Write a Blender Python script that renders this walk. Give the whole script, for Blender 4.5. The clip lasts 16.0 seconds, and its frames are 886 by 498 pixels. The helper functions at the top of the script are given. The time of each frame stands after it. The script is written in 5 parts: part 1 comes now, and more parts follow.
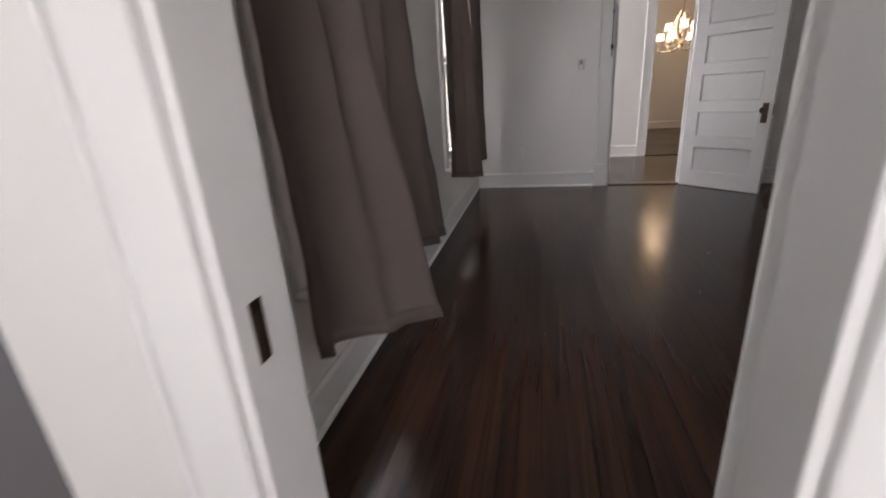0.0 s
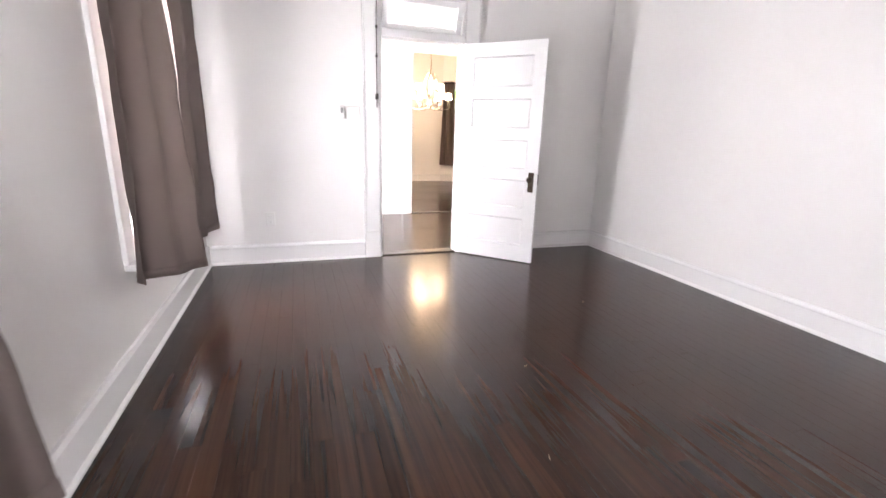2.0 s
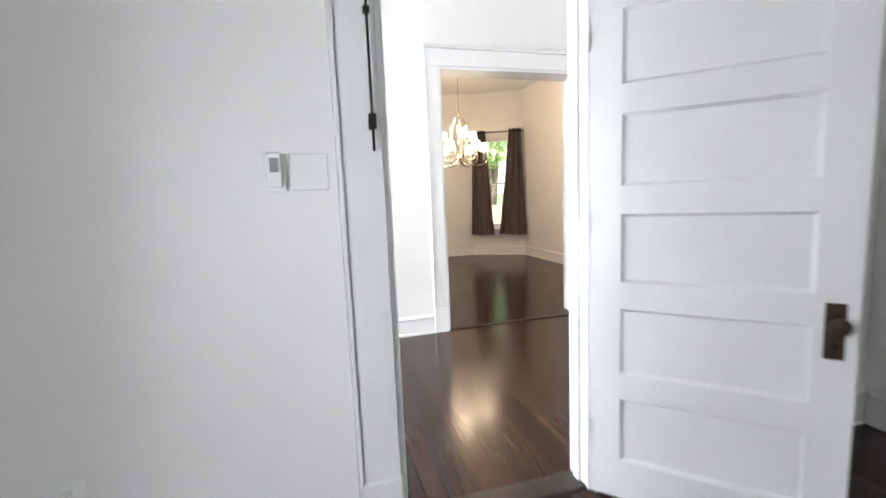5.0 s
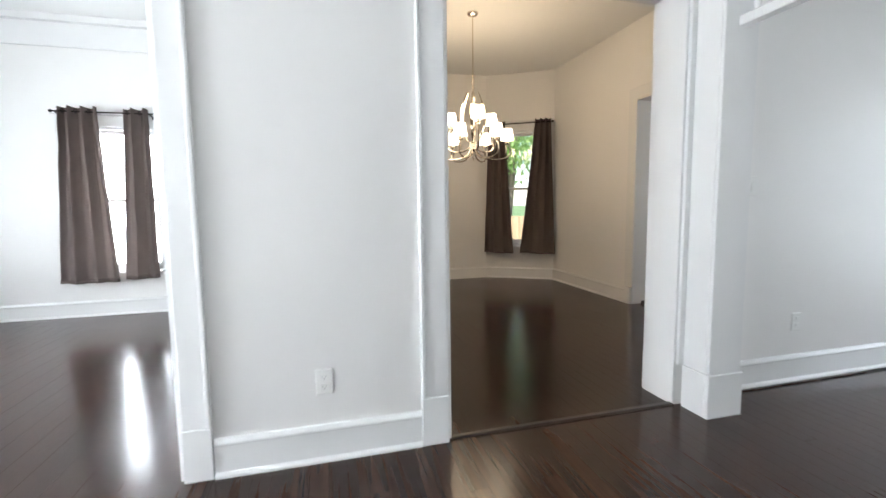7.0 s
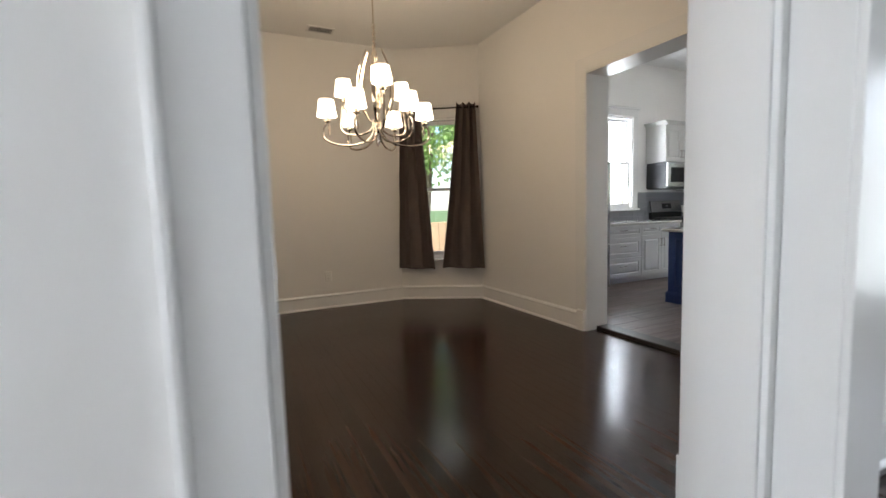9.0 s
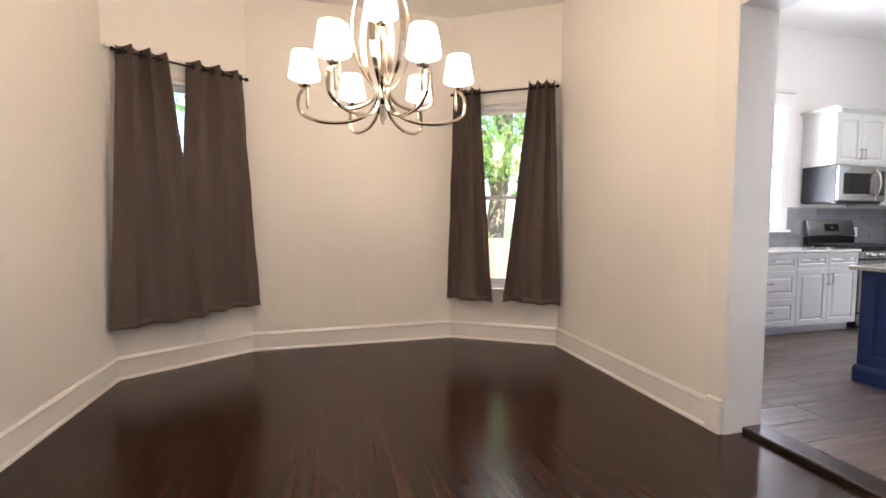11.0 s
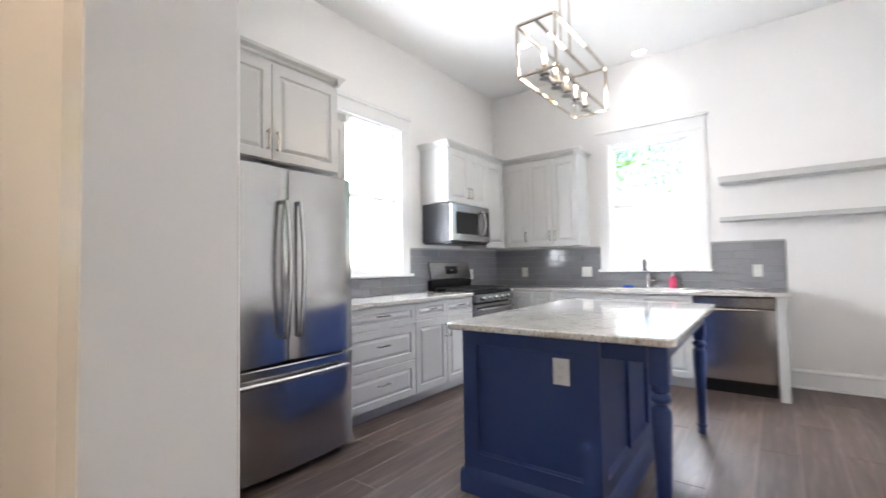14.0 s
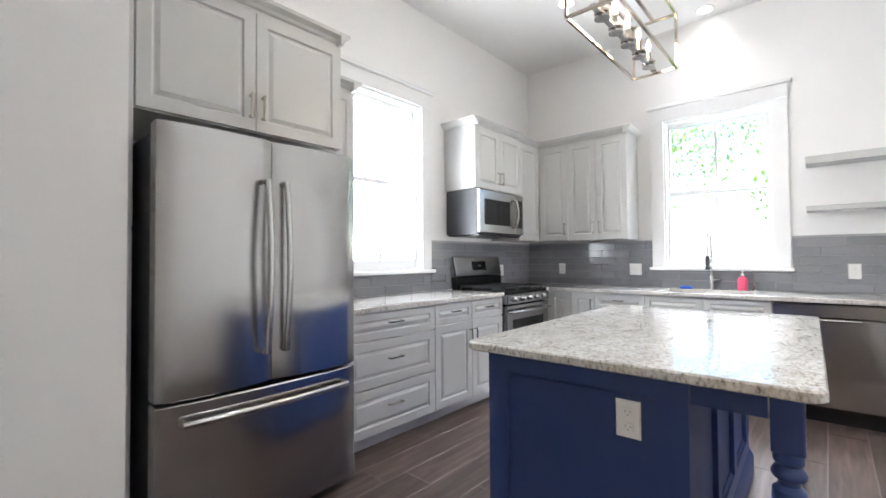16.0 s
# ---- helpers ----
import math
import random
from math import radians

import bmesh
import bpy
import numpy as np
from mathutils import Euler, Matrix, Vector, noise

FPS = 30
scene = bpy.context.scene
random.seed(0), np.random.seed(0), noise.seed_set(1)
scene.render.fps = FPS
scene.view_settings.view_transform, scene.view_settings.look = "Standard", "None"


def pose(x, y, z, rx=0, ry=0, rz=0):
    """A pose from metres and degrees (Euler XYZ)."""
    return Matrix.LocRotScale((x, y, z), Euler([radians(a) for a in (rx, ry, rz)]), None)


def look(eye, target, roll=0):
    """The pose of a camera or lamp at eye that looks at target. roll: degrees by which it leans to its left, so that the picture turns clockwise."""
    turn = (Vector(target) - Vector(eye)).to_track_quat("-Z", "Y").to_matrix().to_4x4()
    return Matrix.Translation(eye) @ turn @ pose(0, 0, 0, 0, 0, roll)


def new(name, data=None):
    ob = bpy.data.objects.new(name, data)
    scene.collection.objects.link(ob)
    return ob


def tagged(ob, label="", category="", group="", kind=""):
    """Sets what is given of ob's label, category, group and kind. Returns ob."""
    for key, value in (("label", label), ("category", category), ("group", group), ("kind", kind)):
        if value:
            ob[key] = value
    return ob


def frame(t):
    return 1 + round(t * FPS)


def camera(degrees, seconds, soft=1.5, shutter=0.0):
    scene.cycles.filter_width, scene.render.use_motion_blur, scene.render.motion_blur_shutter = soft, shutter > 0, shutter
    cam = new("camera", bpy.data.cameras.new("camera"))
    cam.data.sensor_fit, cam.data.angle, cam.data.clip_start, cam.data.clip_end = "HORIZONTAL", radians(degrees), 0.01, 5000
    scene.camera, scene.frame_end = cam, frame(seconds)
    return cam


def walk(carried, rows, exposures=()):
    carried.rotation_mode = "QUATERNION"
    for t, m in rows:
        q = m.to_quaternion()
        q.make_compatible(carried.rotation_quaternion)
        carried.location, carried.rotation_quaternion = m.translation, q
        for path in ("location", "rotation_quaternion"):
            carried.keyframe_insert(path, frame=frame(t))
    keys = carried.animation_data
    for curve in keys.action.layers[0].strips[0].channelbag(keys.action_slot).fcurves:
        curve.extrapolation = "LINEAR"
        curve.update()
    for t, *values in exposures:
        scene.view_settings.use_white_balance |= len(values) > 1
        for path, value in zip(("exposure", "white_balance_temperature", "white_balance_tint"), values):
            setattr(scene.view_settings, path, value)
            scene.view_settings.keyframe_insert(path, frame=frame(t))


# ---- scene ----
cam = camera(90.9, 16.0, shutter=0.5)
PATH = [
    (0, (-0.141, -5.496, 1.138), (-0.574, -3.66, 0.476), -3.7),
    (0.5, (-0.211, -5.137, 1.108), (-0.397, -3.229, 0.537), -1.7),
    (1, (-0.226, -4.828, 1.166), (0.03, -2.95, 0.526), -0.3),
    (1.5, (-0.214, -4.56, 1.175), (0.354, -2.74, 0.571), -1.4),
    (2, (-0.126, -4.229, 1.204), (0.489, -2.394, 0.698), 1.8),
    (2.5, (-0.084, -3.895, 1.189), (0.432, -2.027, 0.695), 1.5),
    (3, (-0.005, -3.502, 1.209), (0.585, -1.625, 0.853), -2.4),
    (3.5, (0.137, -3.05, 1.195), (0.648, -1.156, 0.804), -2.5),
    (4, (0.216, -2.566, 1.214), (0.709, -0.66, 0.862), -0.6),
    (4.5, (0.287, -2.046, 1.236), (0.823, -0.149, 0.896), -2.8),
    (5, (0.398, -1.502, 1.278), (0.942, 0.407, 1.032), -2.4),
    (7.3, (1.012, 0.497, 1.189), (1.526, 2.421, 1.009), -0.8),
    (7.5, (1.044, 0.632, 1.18), (1.581, 2.553, 1.024), -1.8),
    (8, (1.16, 0.959, 1.15), (1.692, 2.882, 1.01), 0.6),
    (8.5, (1.319, 1.308, 1.186), (2.022, 3.178, 1.086), -0.1),
    (9, (1.479, 1.598, 1.192), (2.35, 3.389, 1.012), -1.7),
    (9.2, (1.588, 1.742, 1.178), (2.437, 3.547, 1.039), -0.6),
    (11.3, (2.413, 2.873, 1.218), (2.909, 4.806, 1.091), -0.3),
    (11.5, (2.502, 2.971, 1.213), (3.178, 4.850, 1.093), -0.1),
    (12, (2.803, 3.185, 1.174), (3.977, 4.804, 1.17), -2.5),
    (12.5, (3.169, 3.36, 1.172), (4.597, 4.761, 1.177), -1.8),
    (13, (3.541, 3.479, 1.173), (5.108, 4.721, 1.14), -1.1),
    (13.5, (3.918, 3.624, 1.192), (5.62, 4.672, 1.257), -1.4),
    (14, (4.243, 3.729, 1.183), (5.83, 4.944, 1.263), -1.0),
    (14.5, (4.488, 3.829, 1.211), (5.868, 5.276, 1.26), -0.3),
    (15, (4.629, 3.956, 1.235), (5.986, 5.42, 1.351), -0.1),
    (15.5, (4.685, 4.025, 1.229), (6.104, 5.431, 1.316), -0.4),
    (16, (4.716, 4.045, 1.213), (6.216, 5.367, 1.258), -0.4),
]

EXPOSURES = [(0.0, 1.0, 7100, 20), (0.6, 2.35, 7150, 23), (1.2, 2.9, 7100, 23), (2.0, 3.15, 6950, 22), (3.5, 2.95, 6750, 17), (5.2, 2.25, 6500, 12), (7.3, 1.6, 6300, 9), (9.2, 1.35, 6350, 11), (11.3, 2.5, 6300, 18), (12.5, 2.55, 6300, 16), (14.0, 2.2, 6350, 14), (16.0, 2.1, 6350, 13)]
walk(cam, [(t, look(eye, target, roll)) for t, eye, target, roll in PATH], EXPOSURES)

# ---------------------------------------------------------------- light
world = bpy.data.worlds.new("sky")
scene.world = world
world.use_nodes = True
_wn = world.node_tree.nodes
_sky = _wn.new("ShaderNodeTexSky")
_sky.sky_type = "NISHITA"
_sky.sun_disc = False
_sky.sun_elevation = radians(62)
_sky.sun_rotation = radians(200)
world.node_tree.links.new(_sky.outputs[0], _wn["Background"].inputs[0])
_wn["Background"].inputs[1].default_value = 0.15

sun_data = bpy.data.lights.new("sun", "SUN")
sun_data.energy, sun_data.angle, sun_data.color = 5.0, radians(0.5), (1, 0.95, 0.88)
sun = new("sun", sun_data)
sun.matrix_world = look((0, 0, 30), Vector((0, 0, 30)) - Vector((math.sin(radians(200)) * math.cos(radians(62)), math.cos(radians(200)) * math.cos(radians(62)), math.sin(radians(62)))))


def window_light(m, w, h, watts, color=(0.9, 0.95, 1.0)):
    """Sky light that enters by an opening; the lamp shines along local +y."""
    d = bpy.data.lights.new("window_daylight", "AREA")
    d.shape, d.size, d.size_y, d.energy, d.color = "RECTANGLE", w, h, watts, color
    o = new("window_daylight", d)
    o.matrix_world = m @ Matrix.Rotation(radians(90), 4, "X")
    return o


def bulb_light(p, watts, color, r=0.03):
    d = bpy.data.lights.new("bulb_light", "POINT")
    d.energy, d.color, d.shadow_soft_size = watts, color, r
    o = new("bulb_light", d)
    o.location = p
    return o


# ---------------------------------------------------------------- materials
def material(name, color, rough=0.5, metal=0.0, var=0.06, scale=6.0, bump=0.0, bump_scale=60.0, stretch=(1, 1, 1), spec=0.5, coat=0.0, rough_var=0.05, obj_var=0.0, fine=0.0):
    """Principled paint, metal or cloth with broad and fine variation, in metres."""
    m = bpy.data.materials.new(name)
    m.use_nodes = True
    nt = m.node_tree
    N, L = nt.nodes, nt.links
    b = N["Principled BSDF"]
    b.inputs["Roughness"].default_value = rough
    b.inputs["Metallic"].default_value = metal
    b.inputs["Specular IOR Level"].default_value = spec
    b.inputs["Coat Weight"].default_value = coat
    b.inputs["Coat Roughness"].default_value = 0.08
    geo = N.new("ShaderNodeNewGeometry")
    mp = N.new("ShaderNodeMapping")
    mp.inputs["Scale"].default_value = stretch
    L.new(geo.outputs["Position"], mp.inputs["Vector"])
    n1 = N.new("ShaderNodeTexNoise")
    n1.inputs["Scale"].default_value, n1.inputs["Detail"].default_value = scale, 4
    n2 = N.new("ShaderNodeTexNoise")
    n2.inputs["Scale"].default_value, n2.inputs["Detail"].default_value = bump_scale, 3
    L.new(mp.outputs[0], n1.inputs["Vector"])
    L.new(mp.outputs[0], n2.inputs["Vector"])
    val = N.new("ShaderNodeMath")
    val.operation = "MULTIPLY_ADD"
    L.new(n1.outputs["Fac"], val.inputs[0])
    val.inputs[1].default_value, val.inputs[2].default_value = 2 * var, 1 - var
    last = val.outputs[0]
    if fine:
        v2 = N.new("ShaderNodeMath")
        v2.operation = "MULTIPLY_ADD"
        L.new(n2.outputs["Fac"], v2.inputs[0])
        v2.inputs[1].default_value = 2 * fine
        L.new(last, v2.inputs[2])
        s = N.new("ShaderNodeMath")
        s.operation = "SUBTRACT"
        L.new(v2.outputs[0], s.inputs[0])
        s.inputs[1].default_value = fine
        last = s.outputs[0]
    if obj_var:
        oi = N.new("ShaderNodeObjectInfo")
        v3 = N.new("ShaderNodeMath")
        v3.operation = "MULTIPLY_ADD"
        L.new(oi.outputs["Random"], v3.inputs[0])
        v3.inputs[1].default_value, v3.inputs[2].default_value = 2 * obj_var, 1 - obj_var
        v4 = N.new("ShaderNodeMath")
        v4.operation = "MULTIPLY"
        L.new(v3.outputs[0], v4.inputs[0])
        L.new(last, v4.inputs[1])
        last = v4.outputs[0]
    hsv = N.new("ShaderNodeHueSaturation")
    hsv.inputs["Color"].default_value = (*color, 1)
    L.new(last, hsv.inputs["Value"])
    L.new(hsv.outputs[0], b.inputs["Base Color"])
    r = N.new("ShaderNodeMath")
    r.operation = "MULTIPLY_ADD"
    L.new(n1.outputs["Fac"], r.inputs[0])
    r.inputs[1].default_value, r.inputs[2].default_value = 2 * rough_var, rough - rough_var
    L.new(r.outputs[0], b.inputs["Roughness"])
    if bump:
        bp = N.new("ShaderNodeBump")
        bp.inputs["Distance"].default_value = bump
        bp.inputs["Strength"].default_value = 1.0
        L.new(n2.outputs["Fac"], bp.inputs["Height"])
        L.new(bp.outputs[0], b.inputs["Normal"])
    return m


def ramp_wood(name, dark, mid, light, rough, grain=(30, 1.2, 30), coat=0.0, obj_var=0.25, bump=0.0004, spec=0.5):
    """Stained wood: streaks along the board, knots of colour, each board its own tone."""
    m = bpy.data.materials.new(name)
    m.use_nodes = True
    N, L = m.node_tree.nodes, m.node_tree.links
    b = N["Principled BSDF"]
    b.inputs["Coat Weight"].default_value = coat
    b.inputs["Coat Roughness"].default_value = 0.1
    b.inputs["Specular IOR Level"].default_value = spec
    geo, oi = N.new("ShaderNodeNewGeometry"), N.new("ShaderNodeObjectInfo")
    off = N.new("ShaderNodeVectorMath")
    off.operation = "MULTIPLY_ADD"
    comb = N.new("ShaderNodeCombineXYZ")
    for i in range(3):
        L.new(oi.outputs["Random"], comb.inputs[i])
    L.new(comb.outputs[0], off.inputs[0])
    off.inputs[1].default_value = (7, 13, 5)
    L.new(geo.outputs["Position"], off.inputs[2])
    mp = N.new("ShaderNodeMapping")
    mp.inputs["Scale"].default_value = grain
    L.new(off.outputs[0], mp.inputs["Vector"])
    n1 = N.new("ShaderNodeTexNoise")
    n1.inputs["Scale"].default_value, n1.inputs["Detail"].default_value, n1.inputs["Roughness"].default_value, n1.inputs["Distortion"].default_value = 1.0, 7, 0.62, 0.6
    L.new(mp.outputs[0], n1.inputs["Vector"])
    n3 = N.new("ShaderNodeTexNoise")
    n3.inputs["Scale"].default_value = 1.3
    L.new(geo.outputs["Position"], n3.inputs["Vector"])
    rp = N.new("ShaderNodeValToRGB")
    e = rp.color_ramp.elements
    e[0].position, e[0].color = 0.32, (*dark, 1)
    e[1].position, e[1].color = 0.75, (*light, 1)
    k = e.new(0.52)
    k.color = (*mid, 1)
    L.new(n1.outputs["Fac"], rp.inputs[0])
    v = N.new("ShaderNodeMath")
    v.operation = "MULTIPLY_ADD"
    L.new(oi.outputs["Random"], v.inputs[0])
    v.inputs[1].default_value, v.inputs[2].default_value = 2 * obj_var, 1 - obj_var
    hsv = N.new("ShaderNodeHueSaturation")
    L.new(rp.outputs[0], hsv.inputs["Color"])
    L.new(v.outputs[0], hsv.inputs["Value"])
    L.new(hsv.outputs[0], b.inputs["Base Color"])
    r = N.new("ShaderNodeMath")
    r.operation = "MULTIPLY_ADD"
    L.new(n3.outputs["Fac"], r.inputs[0])
    r.inputs[1].default_value, r.inputs[2].default_value = 0.16, rough - 0.08
    L.new(r.outputs[0], b.inputs["Roughness"])
    bp = N.new("ShaderNodeBump")
    bp.inputs["Distance"].default_value = bump
    L.new(n1.outputs["Fac"], bp.inputs["Height"])
    L.new(bp.outputs[0], b.inputs["Normal"])
    return m


def granite(name):
    m = bpy.data.materials.new(name)
    m.use_nodes = True
    N, L = m.node_tree.nodes, m.node_tree.links
    b = N["Principled BSDF"]
    b.inputs["Roughness"].default_value = 0.09
    b.inputs["Coat Weight"].default_value = 0.3
    geo = N.new("ShaderNodeNewGeometry")
    mp = N.new("ShaderNodeMapping")
    mp.inputs["Scale"].default_value = (1, 1.8, 1)
    mp.inputs["Rotation"].default_value = (0, 0, 0.5)
    L.new(geo.outputs["Position"], mp.inputs[0])
    n1 = N.new("ShaderNodeTexNoise")
    n1.inputs["Scale"].default_value, n1.inputs["Detail"].default_value, n1.inputs["Roughness"].default_value = 58, 5, 0.68
    n2 = N.new("ShaderNodeTexNoise")
    n2.inputs["Scale"].default_value, n2.inputs["Detail"].default_value = 7, 5
    for n in (n1, n2):
        L.new(mp.outputs[0], n.inputs["Vector"])
    r1 = N.new("ShaderNodeValToRGB")
    e = r1.color_ramp.elements
    e[0].position, e[0].color = 0.30, (0.10, 0.075, 0.06, 1)
    e[1].position, e[1].color = 0.62, (0.70, 0.69, 0.67, 1)
    k = e.new(0.42)
    k.color = (0.44, 0.41, 0.37, 1)
    k = e.new(0.5)
    k.color = (0.61, 0.59, 0.55, 1)
    L.new(n1.outputs["Fac"], r1.inputs[0])
    r2 = N.new("ShaderNodeValToRGB")
    e = r2.color_ramp.elements
    e[0].position, e[0].color = 0.30, (0.80, 0.79, 0.775, 1)
    e[1].position, e[1].color = 0.6, (1, 1, 1, 1)
    L.new(n2.outputs["Fac"], r2.inputs[0])
    mx = N.new("ShaderNodeMix")
    mx.data_type, mx.blend_type = "RGBA", "MULTIPLY"
    mx.inputs[0].default_value = 1.0
    L.new(r1.outputs[0], mx.inputs[6])
    L.new(r2.outputs[0], mx.inputs[7])
    L.new(mx.outputs[2], b.inputs["Base Color"])
    return m


def glow(name, color, strength, base=(0.9, 0.9, 0.88)):
    m = bpy.data.materials.new(name)
    m.use_nodes = True
    b = m.node_tree.nodes["Principled BSDF"]
    b.inputs["Base Color"].default_value = (*base, 1)
    b.inputs["Emission Color"].default_value = (*color, 1)
    b.inputs["Emission Strength"].default_value = strength
    return m


def clear(name, tint=(1, 1, 1), rough=0.0, ior=1.45):
    m = bpy.data.materials.new(name)
    m.use_nodes = True
    b = m.node_tree.nodes["Principled BSDF"]
    b.inputs["Base Color"].default_value = (*tint, 1)
    b.inputs["Transmission Weight"].default_value = 1.0
    b.inputs["Roughness"].default_value = rough
    b.inputs["IOR"].default_value = ior
    return m


WALL = material("wall_paint", (0.80, 0.79, 0.775), 0.42, var=0.015, scale=2.0, bump=0.0002, bump_scale=90, rough_var=0.02)
CEIL = material("ceiling_paint", (0.82, 0.82, 0.81), 0.7, var=0.015, scale=2.0, bump=0.0003, bump_scale=120)
TRIM = material("trim_enamel", (0.82, 0.82, 0.815), 0.25, var=0.015, scale=4.0, bump=0.0001, bump_scale=25, rough_var=0.02)
DOORP = material("door_enamel", (0.80, 0.80, 0.80), 0.3, var=0.02, scale=5.0, bump=0.0003, bump_scale=30)
FLOOR = ramp_wood("dark_stained_pine", (0.016, 0.0076, 0.0058), (0.038, 0.0178, 0.0118), (0.058, 0.0275, 0.0170), 0.20, grain=(24, 0.6, 24), coat=0.06, obj_var=0.22, bump=0.0002, spec=0.28)
SADDLE = ramp_wood("threshold_wood", (0.008, 0.005, 0.004), (0.016, 0.009, 0.007), (0.03, 0.016, 0.011), 0.3, grain=(30, 2, 30), coat=0.2)
PLANK = ramp_wood("wood_look_porcelain", (0.052, 0.035, 0.029), (0.10, 0.069, 0.057), (0.18, 0.135, 0.118), 0.38, grain=(2.2, 26, 26), obj_var=0.2, bump=0.0003)
GROUT = material("floor_grout", (0.27, 0.24, 0.22), 0.8, var=0.1, scale=8)
UNDER = material("subfloor", (0.009, 0.006, 0.005), 0.6)
TILEG = material("tile_grout", (0.36, 0.36, 0.36), 0.8)
TILE = material("grey_glazed_tile", (0.25, 0.255, 0.275), 0.1, var=0.04, scale=14, coat=0.4, obj_var=0.07, bump=0.0006, bump_scale=9)
CAB = material("cabinet_lacquer", (0.53, 0.53, 0.515), 0.33, var=0.015, scale=4)
CABIN = material("cabinet_shadow_gap", (0.12, 0.12, 0.12), 0.7)
BLUE = material("navy_paint", (0.026, 0.052, 0.170), 0.4, var=0.05, scale=5, bump=0.0002, bump_scale=40)
STONE = granite("granite")
# broad upright bands in the steel's colour stand in for streaked reflections
STEEL = material("brushed_steel", (0.42, 0.41, 0.40), 0.20, 1.0, var=0.05, scale=2.2, bump=0.00006, bump_scale=40, stretch=(1, 1, 0.04), rough_var=0.05)
_n, _l = STEEL.node_tree.nodes, STEEL.node_tree.links
_tan = _n.new("ShaderNodeTangent")
_tan.direction_type, _tan.axis = "RADIAL", "Z"
_n["Principled BSDF"].inputs["Anisotropic"].default_value = 0.75
_l.new(_tan.outputs[0], _n["Principled BSDF"].inputs["Tangent"])
STEELH = material("brushed_steel_bar", (0.55, 0.54, 0.53), 0.22, 1.0, var=0.03)
NICKEL = material("polished_nickel", (0.62, 0.56, 0.48), 0.1, 1.0, var=0.03)
PULL = material("satin_nickel", (0.48, 0.45, 0.41), 0.25, 1.0, var=0.03)
BLACK = material("black_enamel", (0.012, 0.012, 0.013), 0.25, var=0.1)
IRON = material("cast_iron", (0.014, 0.014, 0.015), 0.6, var=0.2, scale=40, bump=0.0004, bump_scale=200)
DGLASS = material("dark_glass", (0.01, 0.01, 0.012), 0.06, var=0.05)
GREYSIDE = material("appliance_grey", (0.032, 0.034, 0.040), 0.4, var=0.05)
CLOTH = material("taupe_curtain_cloth", (0.135, 0.107, 0.098), 0.85, var=0.10, scale=5, bump=0.0006, bump_scale=420, fine=0.12, spec=0.25)
_n, _l = CLOTH.node_tree.nodes, CLOTH.node_tree.links
_tr, _mx = _n.new("ShaderNodeBsdfTranslucent"), _n.new("ShaderNodeMixShader")
_tr.inputs["Color"].default_value = (0.50, 0.43, 0.39, 1)
_mx.inputs[0].default_value = 0.15
_l.new(_n["Principled BSDF"].outputs[0], _mx.inputs[1])
_l.new(_tr.outputs[0], _mx.inputs[2])
_l.new(_mx.outputs[0], _n["Material Output"].inputs["Surface"])
BRONZE = material("aged_bronze", (0.075, 0.052, 0.038), 0.42, 0.85, var=0.35, scale=30, rough_var=0.1)
RODM = material("dark_rod_metal", (0.02, 0.016, 0.014), 0.4, 0.7, var=0.1)
PLASTIC = material("white_plastic", (0.80, 0.80, 0.78), 0.3, var=0.01)
GREYP = material("grey_plastic", (0.25, 0.25, 0.25), 0.4)
PINK = material("pink_soap", (0.75, 0.10, 0.20), 0.15, var=0.1)
SPONGE = material("blue_sponge", (0.02, 0.10, 0.55), 0.8, var=0.2, scale=60, bump=0.001, bump_scale=300)
BARK = material("bark", (0.17, 0.13, 0.10), 0.9, var=0.3, scale=12, bump=0.01, bump_scale=30)
FENCE = material("fence_board", (0.42, 0.29, 0.18), 0.8, var=0.2, scale=4, stretch=(8, 8, 1), obj_var=0.15)
LEAF = material("leaf", (0.12, 0.21, 0.05), 0.55, var=0.4, scale=1.4)
_n, _l = LEAF.node_tree.nodes, LEAF.node_tree.links
_tr, _mx = _n.new("ShaderNodeBsdfTranslucent"), _n.new("ShaderNodeMixShader")
_tr.inputs["Color"].default_value = (0.52, 0.70, 0.28, 1)
_mx.inputs[0].default_value = 0.5
_l.new(_n["Principled BSDF"].outputs[0], _mx.inputs[1])
_l.new(_tr.outputs[0], _mx.inputs[2])
_l.new(_mx.outputs[0], _n["Material Output"].inputs["Surface"])
GRASS = material("lawn", (0.07, 0.12, 0.035), 0.9, var=0.35, scale=3)
SIDING = material("siding", (0.75, 0.74, 0.70), 0.6)
TRASH = material("wood_chip", (0.5, 0.42, 0.3), 0.8)
GLASS = clear("window_glass")
BULBG = clear("clear_bulb_glass")
SHADE = glow("lit_fabric_shade", (1.0, 0.82, 0.60), 1.5)
FILAMENT = glow("lit_filament", (1.0, 0.66, 0.32), 9.0)
CANLENS = glow("lit_downlight", (1.0, 0.96, 0.9), 4.0)

# ---------------------------------------------------------------- mesh helpers
I4 = Matrix.Identity(4)


def part(name, bm, mat, parent=None, label="", smooth=False, m=None):
    """Links a bmesh as one mesh object under a thing or a part."""
    me = bpy.data.meshes.new(name)
    bmesh.ops.recalc_face_normals(bm, faces=bm.faces)
    if smooth:
        for f in bm.faces:
            f.smooth = True
    bm.to_mesh(me)
    bm.free()
    me.materials.append(mat)
    ob = new(name, me)
    ob.parent = parent
    if m is not None:
        ob.matrix_basis = m
    if label:
        ob["label"] = label
    if smooth:
        me.set_sharp_from_angle(angle=radians(40))
    return ob


